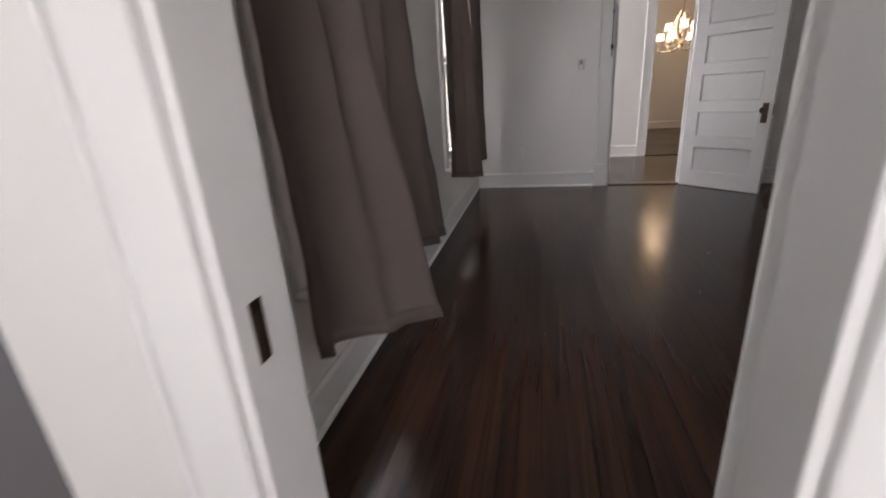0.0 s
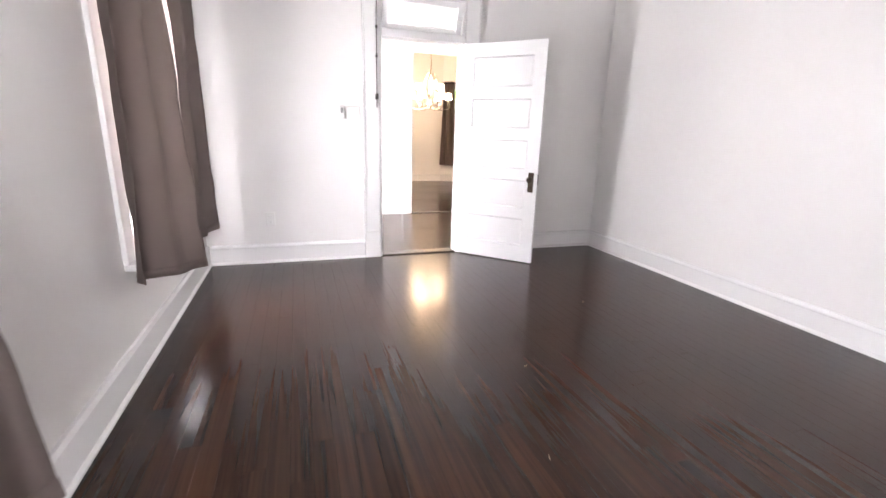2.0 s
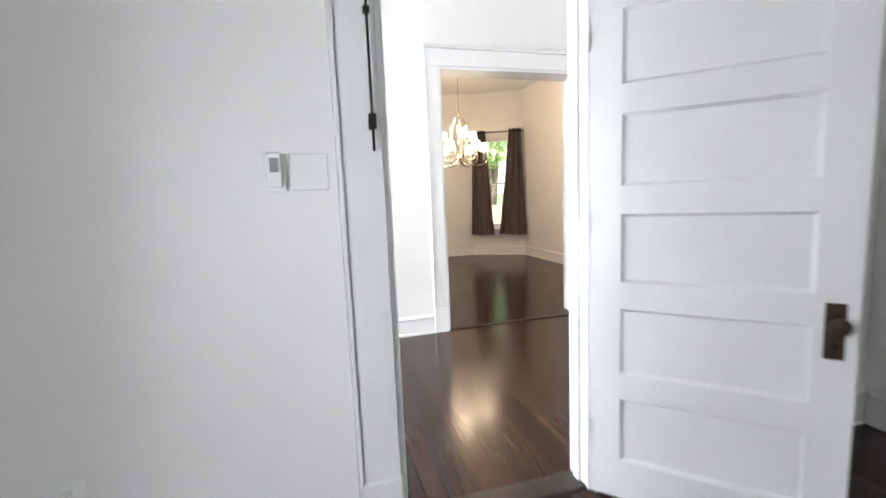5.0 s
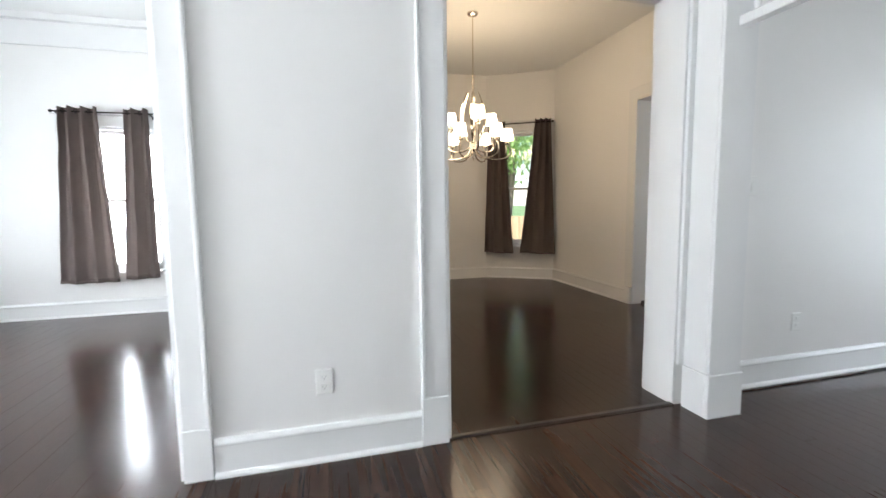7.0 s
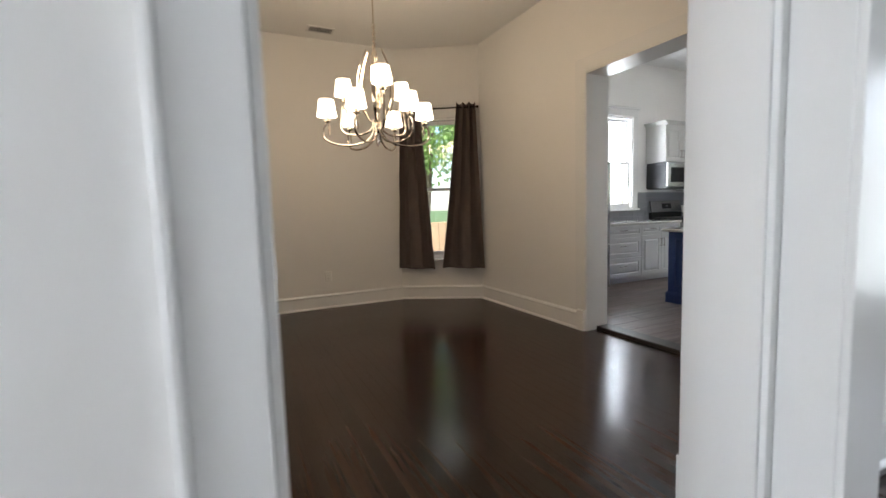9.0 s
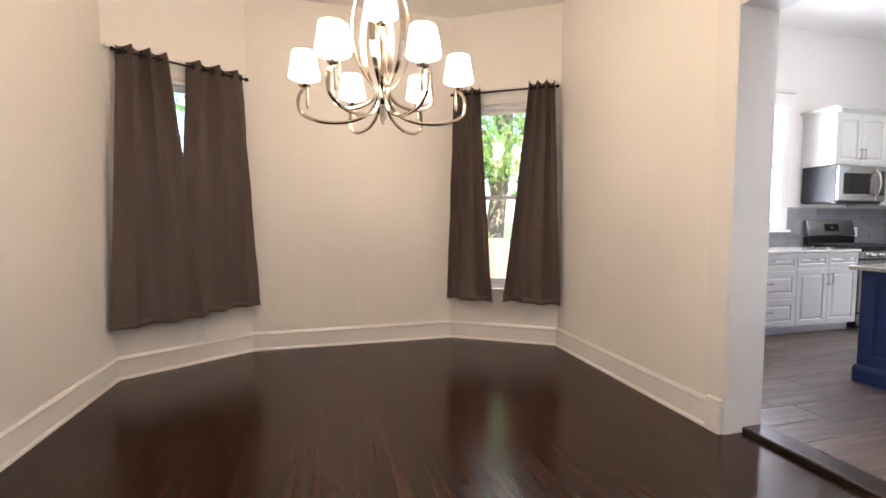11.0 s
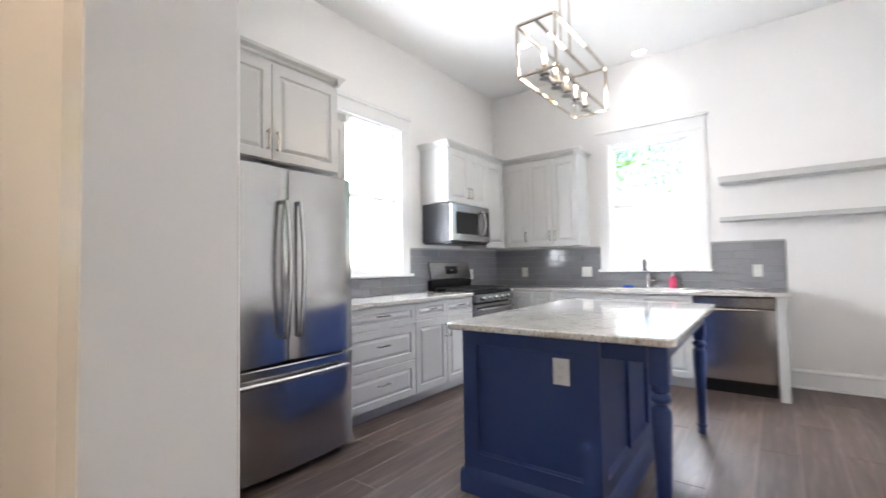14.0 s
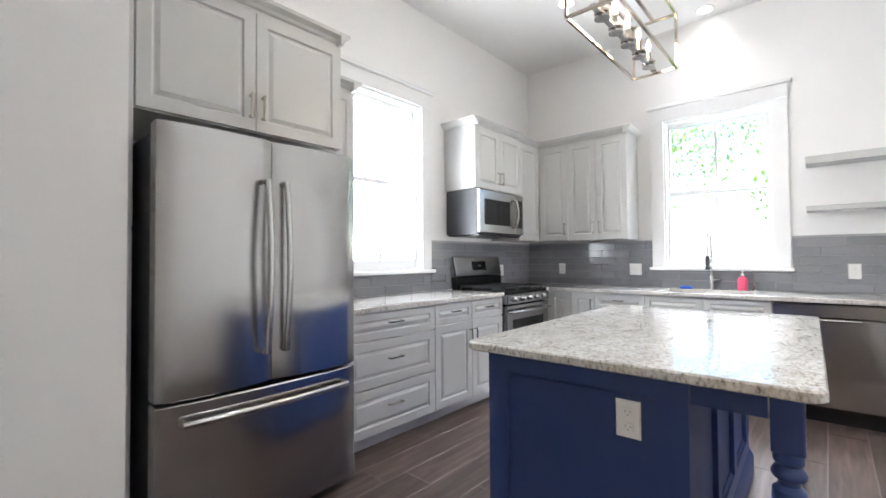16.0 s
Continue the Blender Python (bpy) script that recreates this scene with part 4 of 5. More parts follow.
def cabinet(name, m, w, depth, z0, z1, fronts, label, toe=0.0, group="kitchen cabinets"):
    """Local x 0..w, back at y 0, front at -depth. fronts: (u0, u1, z0, z1, handle)."""
    e = thing(name, m, label, "cabinet", group)
    part("body", boxes((0.001, w - 0.001, -depth, -0.002, z0 + toe, z1)), CAB, e)
    if toe:
        part("toe_kick", boxes((0.001, w - 0.001, -depth + 0.06, -depth + 0.075, 0, toe)), CAB, e)
    for u0, u1, a, b, hd in fronts:
        g = 0.002
        d = part("drawer_front" if hd == "h" else "door", raised(u1 - u0 - 2 * g, b - a - 2 * g, -depth - 0.001), CAB, e, m=Matrix.Translation((u0 + g, 0, a + g)))
        ww, hh, y = u1 - u0 - 2 * g, b - a - 2 * g, -depth - 0.019
        if hd == "h":
            pull(d, ww / 2, hh / 2 + min(0.02, hh * 0.1), y, 0.13 if ww > 0.5 else 0.10, False)
        elif hd in ("l", "r", "L", "R"):
            u = 0.03 if hd in "lL" else ww - 0.03
            pull(d, u, 0.12 if hd in "LR" else hh - 0.12, y, 0.13, True)
    return e


def crown(parent, w, depth, z, left=True, right=True, h=0.07):
    prof = [(0.0, 0), (0.0, 0.012), (-0.012, 0.02), (-0.02, 0.035), (-0.045, 0.052), (-0.05, h), (0.02, h), (0.02, 0)]
    part("crown_moulding", extrude_profile([(y - depth - 0.001, zz + z) for y, zz in prof], w + 0.001), CAB, parent)
    for on, u, s in ((left, 0.0, 1), (right, w, -1)):
        if on:
            mm = pose(u, 0, 0, 0, 0, 90) if s < 0 else pose(u, -depth - 0.05, 0, 0, 0, 90)
            bm = extrude_profile([((-y if s > 0 else y) + 0.0, zz + z) for y, zz in prof], depth + 0.05)
            part("crown_return", bm, CAB, parent, m=pose(u, -depth - 0.05, 0, 0, 0, 90))


KW = lambda u: pose(u, KY1, 0)
EW = lambda y: pose(KX1, y, 0, 0, 0, -90)
FR = 0.60
pan = cabinet("pantry_cabinet", KW(4.952), 0.27, FR, 0, 2.50, [(0, 0.27, 1.36, 2.49, "R"), (0, 0.27, 0.10, 1.34, "r")], "tall light grey pantry cabinet beside a steel fridge", 0.10)
over = cabinet("upper_cabinet", KW(5.225), 1.035, FR, 1.86, 2.50, [(0, 0.5175, 1.865, 2.48, "R"), (0.5175, 1.035, 1.865, 2.48, "L")], "light grey double-door cabinet above a fridge")
crown(over, 1.035, FR, 2.49, True, True)
nar = cabinet("upper_cabinet", KW(6.275), 0.285, 0.33, 1.40, 2.38, [(0, 0.285, 1.405, 2.36, "R")], "narrow light grey wall cabinet beside a window")
crown(nar, 0.285, 0.33, 2.37, False, True)
cabinet("base_cabinet", KW(6.22), 0.86, FR, 0, 0.875, [(0.06, 0.86, 0.70, 0.87, "h"), (0.06, 0.86, 0.40, 0.695, "h"), (0.06, 0.86, 0.10, 0.395, "h")], "light grey base cabinet with three raised-panel drawers", 0.10)
cabinet("base_cabinet", KW(7.08), 0.885, FR, 0, 0.875, [(0, 0.4425, 0.72, 0.87, "h"), (0.4425, 0.885, 0.72, 0.87, "h"), (0, 0.4425, 0.10, 0.715, "r"), (0.4425, 0.885, 0.10, 0.715, "l")], "light grey base cabinet with two drawers over two doors", 0.10)
mwc = cabinet("upper_cabinet", KW(7.90), 0.79, 0.36, 1.865, 2.46, [(0, 0.395, 1.87, 2.44, "R"), (0.395, 0.79, 1.87, 2.44, "L")], "light grey double-door cabinet above a microwave")
crown(mwc, 0.79, 0.36, 2.45, True, False)
cor = cabinet("upper_cabinet", KW(8.69), 0.47, 0.33, 1.40, 2.46, [(0.0, 0.44, 1.405, 2.44, "")], "light grey corner wall cabinet with a raised-panel door")
crown(cor, 0.44, 0.33, 2.45, False, False)
sw1 = cabinet("upper_cabinet", EW(KY1 - 0.002), 0.685, 0.33, 1.40, 2.46, [(0.355, 0.685, 1.405, 2.44, "R")], "light grey single-door wall cabinet over grey tile")
crown(sw1, 0.685, 0.33, 2.45, False, False)
sw2 = cabinet("upper_cabinet", EW(6.143), 0.625, 0.33, 1.40, 2.46, [(0, 0.3125, 1.405, 2.44, "R"), (0.3125, 0.625, 1.405, 2.44, "L")], "light grey double-door wall cabinet beside a window")
crown(sw2, 0.625, 0.33, 2.45, False, True)
FE = 0.60
cabinet("base_cabinet", EW(KY1), 0.84, FE, 0, 0.875, [(0.60, 0.84, 0.10, 0.87, "")], "light grey corner base cabinet", 0.10)
cabinet("base_cabinet", EW(5.99), 0.24, FE, 0, 0.875, [(0, 0.24, 0.10, 0.87, "r")], "narrow light grey base cabinet", 0.10)
cabinet("base_cabinet", EW(5.75), 0.46, FE, 0, 0.875, [(0, 0.46, 0.72, 0.87, "h"), (0, 0.46, 0.10, 0.715, "r")], "light grey base cabinet with a drawer over a door", 0.10)
snk = cabinet("sink_cabinet", EW(5.29), 0.92, FE, 0, 0.875, [(0, 0.46, 0.72, 0.87, ""), (0.46, 0.92, 0.72, 0.87, ""), (0, 0.46, 0.10, 0.715, "r"), (0.46, 0.92, 0.10, 0.715, "l")], "light grey sink base cabinet with two doors", 0.10)
bpy.data.objects.remove([c for c in snk.children if c.name.startswith("body")][0])
part("body", boxes((0.001, 0.018, -FE, -0.002, 0.10, 0.875), (0.902, 0.919, -FE, -0.002, 0.10, 0.875), (0.018, 0.902, -FE, -0.585, 0.10, 0.875), (0.018, 0.902, -FE + 0.02, -0.02, 0.10, 0.12)), CAB, snk)
tagged(part("end_panel", boxes((8.86, KX1 - 0.002, 3.68, 3.745, 0, 0.875), bev=0.002), CAB), "light grey end panel beside a dishwasher", "cabinet panel")

# worktops
w = tagged(part("worktop", boxes((6.215, 7.968, 6.19, KY1 - 0.002, 0.877, 0.912), bev=0.005), STONE), "speckled beige granite worktop on grey base cabinets", "worktop")
us, vs = [8.84, 8.97, 9.36, KX1 - 0.002], [3.655, 4.50, 5.20, KY1 - 0.002]
bm = solid(us, vs, [0.877, 0.912], lambda u, v, z: 8.97 < u < 9.36 and 4.50 < v < 5.20)
w = tagged(part("worktop", bm, STONE), "speckled beige granite worktop with an undermount sink", "worktop")
bv = w.modifiers.new("edge", "BEVEL")
bv.width, bv.segments, bv.limit_method = 0.005, 2, "ANGLE"
tagged(part("worktop", boxes((8.742, 8.838, 6.22, KY1 - 0.002, 0.877, 0.912), bev=0.004), STONE), "short granite worktop beside a range", "worktop")
e = thing("kitchen_sink", pose(0, 0, 0), "stainless steel undermount sink bowl", "sink")
part("bowl", boxes((8.965, 8.970, 4.495, 5.205, 0.66, 0.878), (9.360, 9.365, 4.495, 5.205, 0.66, 0.878), (8.970, 9.360, 4.495, 4.50, 0.66, 0.878), (8.970, 9.360, 5.20, 5.205, 0.66, 0.878), (8.970, 9.360, 4.50, 5.20, 0.66, 0.665)), STEELH, e)
part("drain", lathe([(0.045, 0.665), (0.045, 0.668), (0.03, 0.667)], 18), BLACK, e, m=Matrix.Translation((9.17, 4.85, 0)))

# faucet
fc = thing("kitchen_faucet", pose(9.425, 4.86, 0.912), "brushed nickel spring-neck kitchen faucet on a granite worktop", "faucet")
part("base", lathe([(0.028, 0), (0.028, 0.012), (0.022, 0.018), (0.021, 0.12), (0.016, 0.13)], 18), STEELH, fc, smooth=True)
arc = [(0, 0, 0.13)] + [(0, 0, 0.13 + 0.32 * k / 4) for k in range(1, 5)] + [(-0.085 + 0.085 * math.cos(a), 0, 0.45 + 0.085 * math.sin(a)) for a in [math.pi * k / 10 for k in range(1, 11)]] + [(-0.17, 0, 0.36), (-0.17, 0, 0.30)]
part("neck", tube(arc, 0.010, 10), STEELH, fc, smooth=True)
coil = bmesh.new()
for k in range(24):
    add(coil, ring(0.014, 0.0022, 12, 5), pose(0, 0, 0.15 + k * 0.012))
part("spring", coil, STEELH, fc, smooth=True)
part("spray_head", lathe([(0.012, 0.31), (0.018, 0.29), (0.019, 0.2), (0.022, 0.19), (0.018, 0.185)], 14), BLACK, fc, "black spray head", True, m=Matrix.Translation((-0.17, 0, 0)))
part("holder_arm", tube([(0, 0, 0.25), (-0.09, 0, 0.25), (-0.155, 0, 0.25)], 0.006), STEELH, fc, smooth=True)
part("lever", tube([(0, 0, 0.085), (0, -0.06, 0.085), (-0.01, -0.085, 0.095)], [0.015, 0.013, 0.008], 10), STEELH, fc, smooth=True)
sp = thing("soap_bottle", pose(9.42, 4.62, 0.912), "clear bottle of pink soap with a pump, beside a sink", "soap bottle")
part("bottle", lathe([(0.034, 0), (0.038, 0.006), (0.038, 0.09), (0.030, 0.112), (0.012, 0.122), (0.012, 0.132)], 20), PINK, sp, "pink soap in a bottle", True)
part("pump", lathe([(0.014, 0.132), (0.014, 0.145), (0.005, 0.147), (0.005, 0.168), (0.012, 0.17), (0.012, 0.178)], 12), PLASTIC, sp, smooth=True)
part("spout", tube([(0, 0, 0.174), (-0.035, 0, 0.172)], 0.004), PLASTIC, sp, smooth=True)
sd = thing("soap_dispenser", pose(9.42, 4.53, 0.912), "brushed nickel soap dispenser in a worktop", "soap dispenser")
part("stem", lathe([(0.018, 0), (0.018, 0.01), (0.010, 0.014), (0.010, 0.05), (0.013, 0.054), (0.013, 0.066)], 14), STEELH, sd, smooth=True)
part("spout", tube([(0, 0, 0.06), (-0.05, 0, 0.062), (-0.055, 0, 0.052)], 0.006), STEELH, sd, smooth=True)
tagged(part("sponge", boxes((9.385, 9.445, 5.02, 5.12, 0.912, 0.937), bev=0.006), SPONGE), "blue kitchen sponge beside a sink", "sponge")

# shelves
for z0, z1 in ((1.955, 2.015), (1.575, 1.615)):
    tagged(part("wall_shelf", boxes((KX1 - 0.22, KX1 - 0.002, 2.93, 4.165, z0, z1), bev=0.003), CAB), "light grey floating wall shelf, empty", "shelf", "floating shelves")

# ---------------------------------------------------------------- appliances
def bowed(w, z0, z1, y, bow, t=0.05, n=14, edge=0.018):
    """A door skin with a bowed front facing -y."""
    bm = bmesh.new()
    front = []
    for i in range(n + 1):
        s = i / n
        k = -y - t - bow * math.sin(math.pi * s) ** 0.7
        front.append((w * s, k))
    front[0], front[-1] = (0, -y - t + edge * 0.2), (w, -y - t + edge * 0.2)
    outline = [(0, -y)] + front + [(w, -y)]
    rows = []
    for z, ins in ((z0, 0.006), (z0 + 0.006, 0), (z1 - 0.006, 0), (z1, 0.006)):
        rows.append([bm.verts.new((min(max(u, ins), w - ins), v + (ins if v < -y - 0.01 else 0), z)) for u, v in outline])
    for a, b in zip(rows, rows[1:]):
        for i in range(len(outline)):
            j = (i + 1) % len(outline)
            bm.faces.new((a[i], a[j], b[j], b[i]))
    bm.faces.new(rows[0][::-1])
    bm.faces.new(rows[-1])
    return bm


fr = thing("refrigerator", pose(5.245, KY1, 0), "stainless steel french-door refrigerator with a bottom freezer drawer", "refrigerator")
part("cabinet_case", boxes((0.01, 0.93, -0.76, -0.03, 0.03, 1.74), bev=0.006), GREYSIDE, fr, "grey painted case")
dl = part("door", bowed(0.468, 0.655, 1.77, 0.765, 0.028, 0.075), STEEL, fr, smooth=True)
dr = part("door", bowed(0.468, 0.655, 1.77, 0.765, 0.028, 0.075), STEEL, fr, smooth=True, m=Matrix.Translation((0.472, 0, 0)))
dz = part("freezer_drawer", bowed(0.94, 0.05, 0.643, 0.765, 0.034, 0.075, 20), STEEL, fr, smooth=True)
for d, u in ((dl, 0.425), (dr, 0.043)):
    pts = [(u, -0.865, 0.80)] + [(u, -0.895 - 0.03 * math.sin(math.pi * k / 12), 0.80 + 0.77 * k / 12) for k in range(13)] + [(u, -0.865, 1.57)]
    part("handle", tube(pts, 0.014, 10), STEELH, d, "long curved steel handle", True)
pts = [(0.09, -0.862, 0.57)] + [(0.09 + 0.76 * k / 12, -0.895 - 0.02 * math.sin(math.pi * k / 12), 0.57) for k in range(13)] + [(0.85, -0.862, 0.57)]
part("handle", tube(pts, 0.015, 10), STEELH, dz, "long curved steel handle", True)
part("foot_grille", boxes((0.03, 0.91, -0.74, -0.70, 0.0, 0.045)), BLACK, fr)
for u in (0.03, 0.86):
    part("hinge_cover", boxes((u, u + 0.05, -0.80, -0.68, 1.741, 1.775), bev=0.006), GREYSIDE, fr)

rg = thing("gas_range", pose(7.972, KY1, 0), "stainless steel gas range with black cooktop and five knobs", "range")
part("case", boxes((0.004, 0.764, -0.61, -0.03, 0.02, 0.885)), BLACK, rg, "black side panels")
part("cooktop", boxes((0.0, 0.768, -0.64, -0.03, 0.887, 0.915), bev=0.006), BLACK, rg, "black enamel cooktop")
bm = bmesh.new()
for i in range(3):
    u0 = 0.03 + i * 0.24
    box(bm, u0, u0 + 0.228, -0.60, -0.588, 0.935, 0.95, 0.003)
    box(bm, u0, u0 + 0.228, -0.12, -0.108, 0.935, 0.95, 0.003)
    box(bm, u0, u0 + 0.012, -0.60, -0.108, 0.935, 0.95, 0.003)
    box(bm, u0 + 0.216, u0 + 0.228, -0.60, -0.108, 0.935, 0.95, 0.003)
    box(bm, u0 + 0.108, u0 + 0.120, -0.60, -0.108, 0.937, 0.952, 0.003)
    for v in (-0.47, -0.35, -0.23):
        box(bm, u0, u0 + 0.228, v - 0.006, v + 0.006, 0.937, 0.952, 0.003)
    for a in (u0 + 0.006, u0 + 0.222):
        for v in (-0.594, -0.114):
            box(bm, a - 0.006, a + 0.006, v - 0.006, v + 0.006, 0.914, 0.937)
part("grate", bm, IRON, rg, "cast iron grates")
for u in (0.14, 0.384, 0.62):
    for v in (-0.47, -0.23):
        part("burner", lathe([(0.05, 0.914), (0.05, 0.922), (0.035, 0.924), (0.035, 0.932), (0.01, 0.934)], 16), IRON, rg, m=Matrix.Translation((u, v, 0)))
bg = part("backguard", boxes((0.0, 0.768, -0.09, -0.02, 0.915, 1.03), bev=0.004), BLACK, rg, "black backguard")
bm = boxes((0.0, 0.768, -0.035, 0.0, 0.0, 0.20), bev=0.006)
cp = part("control_panel", bm, STEEL, rg, m=pose(0, -0.06, 1.03, -12))
part("clock_display", boxes((0.27, 0.50, -0.038, -0.034, 0.06, 0.15)), DGLASS, cp, "dark clock display")
part("digits", boxes((0.36, 0.41, -0.0395, -0.0375, 0.095, 0.115)), GREYP, cp)
pn = part("knob_panel", boxes((0.0, 0.768, -0.665, -0.61, 0.80, 0.887), bev=0.008), STEEL, rg)
for i in range(5):
    part("knob", lathe([(0.026, 0), (0.026, 0.012), (0.020, 0.016), (0.018, 0.036), (0.014, 0.038)], 18), STEELH, pn, "steel control knob", True, m=pose(0.12 + i * 0.132, -0.665, 0.845, 90))
od = part("oven_door", boxes((0.006, 0.762, -0.655, -0.612, 0.20, 0.79), bev=0.006), STEEL, rg)
part("oven_window", boxes((0.11, 0.658, -0.658, -0.654, 0.32, 0.66), bev=0.001), DGLASS, od, "dark oven glass")
part("handle", tube([(0.05, -0.656, 0.73), (0.06, -0.70, 0.735), (0.2, -0.715, 0.735), (0.384, -0.72, 0.735), (0.568, -0.715, 0.735), (0.708, -0.70, 0.735), (0.718, -0.656, 0.73)], 0.012, 10), STEELH, od, "long steel handle", True)
part("storage_drawer", boxes((0.006, 0.762, -0.65, -0.612, 0.05, 0.19), bev=0.006), STEEL, rg)

mw = thing("microwave_oven", pose(7.915, KY1, 0), "stainless steel over-range microwave with a dark window", "microwave")
part("case", boxes((0.0, 0.76, -0.385, -0.012, 1.44, 1.862), bev=0.003), GREYSIDE, mw, "dark grey case")
d = part("door", boxes((0.0, 0.60, -0.415, -0.387, 1.455, 1.855), bev=0.006), STEEL, mw)
part("door_window", boxes((0.075, 0.50, -0.418, -0.413, 1.53, 1.77), bev=0.002), DGLASS, d, "dark glass window")
part("handle", tube([(0.575, -0.412, 1.52), (0.575, -0.445, 1.535)] + [(0.575, -0.45 - 0.02 * math.sin(math.pi * k / 8), 1.54 + 0.24 * k / 8) for k in range(9)] + [(0.575, -0.445, 1.785), (0.575, -0.412, 1.80)], 0.012, 10), STEELH, d, "curved steel handle", True)
part("control_panel", boxes((0.603, 0.76, -0.415, -0.387, 1.455, 1.855), bev=0.006), STEEL, mw)
part("keypad", boxes((0.63, 0.735, -0.418, -0.413, 1.52, 1.80), bev=0.002), DGLASS, mw, "dark keypad")
part("vent_base", boxes((0.02, 0.74, -0.38, -0.02, 1.425, 1.44)), BLACK, mw)

dw = thing("dishwasher", pose(KX1, 4.368, 0, 0, 0, -90), "stainless steel dishwasher with a bar handle", "dishwasher")
part("tub", boxes((0.008, 0.612, -0.575, -0.03, 0.10, 0.868)), BLACK, dw)
part("door", bowed(0.616, 0.135, 0.765, 0.577, 0.012, 0.045, 12), STEEL, dw, smooth=True, m=Matrix.Translation((0.002, 0, 0)))
part("control_strip", boxes((0.002, 0.618, -0.625, -0.577, 0.77, 0.865), bev=0.006), STEEL, dw)
part("handle", tube([(0.12, -0.62, 0.755), (0.13, -0.66, 0.757), (0.31, -0.668, 0.757), (0.49, -0.66, 0.757), (0.50, -0.62, 0.755)], 0.010, 10), STEELH, dw, "steel bar handle", True)
part("toe_plate", boxes((0.01, 0.61, -0.53, -0.51, 0.0, 0.13)), BLACK, dw)

# ---------------------------------------------------------------- island
ISL = pose(6.2, 4.37, 0) @ pose(0, 0, 0, 0, 0, 1.2) @ pose(-6.2, -4.37, 0)   # it stands slightly askew
isl = thing("kitchen_island", ISL, "navy blue kitchen island with turned legs", "island")
IX0, IX1, IY0, IY1, IT = 6.18, 7.70, 4.365, 5.08, 0.855
part("body", boxes((IX0 + 0.02, IX1 - 0.02, IY0 + 0.02, IY1 - 0.02, 0.0, IT - 0.001)), BLUE, isl)


def framed(length, cells, y=-0.02):
    z0, z1 = 0.135, IT
    return pierced(length, 0.0199, z0, z1, [(a, b, 0.21, 0.775) for a, b in cells])


L1 = IY1 - IY0
for m_, ln, cells in ((pose(IX0, IY1, 0, 0, 0, -90), L1, [(0.085, L1 - 0.085)]), (pose(IX1, IY0, 0, 0, 0, 90), L1, [(0.085, L1 - 0.085)]),
                      (pose(IX0 + 0.02, IY0, 0), IX1 - IX0 - 0.04, [(0.075, 0.48), (0.55, 0.92), (0.99, 1.385)]), (pose(IX1 - 0.02, IY1, 0, 0, 0, 180), IX1 - IX0 - 0.04, [(0.075, 0.70), (0.76, 1.385)])):
    part("panel_frame", framed(ln, cells), BLUE, isl, m=m_)
    for a, b in cells:
        bm = extrude_profile([(0.0199, 0), (0.008, 0), (0.014, 0.010), (0.0199, 0.012)], b - a)
        part("panel_bead", extrude_profile([(0.0199, 0.565), (0.014, 0.553), (0.006, 0.565)], b - a), BLUE, isl, m=m_ @ Matrix.Translation((a, 0, 0.21)))
        part("panel_bead", bm, BLUE, isl, m=m_ @ Matrix.Translation((a, 0, 0.21)))
SK = [(0.0, 0), (-0.018, 0), (-0.018, 0.10), (-0.012, 0.118), (-0.004, 0.132), (0.0, 0.135)]
for p, q in (((IX0, IY1), (IX0, IY0)), ((IX0 - 0.018, IY0), (IX1 + 0.018, IY0)), ((IX1, IY0), (IX1, IY1)), ((IX1 + 0.018, IY1), (IX0 - 0.018, IY1))):
    m_, ln = run(p, q)
    part("base_moulding", extrude_profile([(y, z) for y, z in SK], ln), BLUE, isl, m=m_)


def leg(u, v):
    q = 0.038
    part("leg_block", boxes((u - q, u + q, v - q, v + q, 0.678, IT - 0.001), bev=0.004), BLUE, isl)
    part("turned_leg", lathe([(0.020, 0.0), (0.027, 0.018), (0.021, 0.045), (0.032, 0.058), (0.032, 0.068), (0.023, 0.078), (0.024, 0.10), (0.030, 0.30), (0.038, 0.48), (0.041, 0.545), (0.039, 0.575), (0.026, 0.588), (0.026, 0.598), (0.040, 0.610), (0.042, 0.622), (0.036, 0.634), (0.027, 0.642), (0.036, 0.652), (0.036, 0.680)], 24), BLUE, isl, "", True, m=Matrix.Translation((u, v, 0)))


leg(6.245, 4.135)
leg(7.735, 4.15)
part("apron", boxes((6.215, 6.24, 4.177, IY0 + 0.02, 0.765, IT - 0.001)), BLUE, isl)
part("apron", boxes((7.722, 7.747, 4.192, IY0 + 0.02, 0.765, IT - 0.001)), BLUE, isl)
part("apron", boxes((6.287, 7.693, 4.115, 4.14, 0.765, IT - 0.001)), BLUE, isl)
# rounded granite top
bm = bmesh.new()
X0, X1, Y0, Y1, R = 6.085, 7.82, 4.05, 5.13, 0.045
rim = []
for cx, cy, a0 in ((X1 - R, Y1 - R, 0), (X0 + R, Y1 - R, 90), (X0 + R, Y0 + R, 180), (X1 - R, Y0 + R, 270)):
    rim += [(cx + R * math.cos(radians(a0 + 15 * k)), cy + R * math.sin(radians(a0 + 15 * k))) for k in range(7)]
cx, cy = (X0 + X1) / 2, (Y0 + Y1) / 2
rows = []
for ins, z in ((0.006, IT), (0.0, IT + 0.005), (0.0, IT + 0.028), (0.004, IT + 0.033), (0.008, IT + 0.034)):
    rows.append([bm.verts.new((x + (cx - x) * ins / 0.6, y + (cy - y) * ins / 0.6, z)) for x, y in rim])
for a, b in zip(rows, rows[1:]):
    for i in range(len(rim)):
        bm.faces.new((a[i], a[(i + 1) % len(rim)], b[(i + 1) % len(rim)], b[i]))
bm.faces.new(rows[0][::-1])
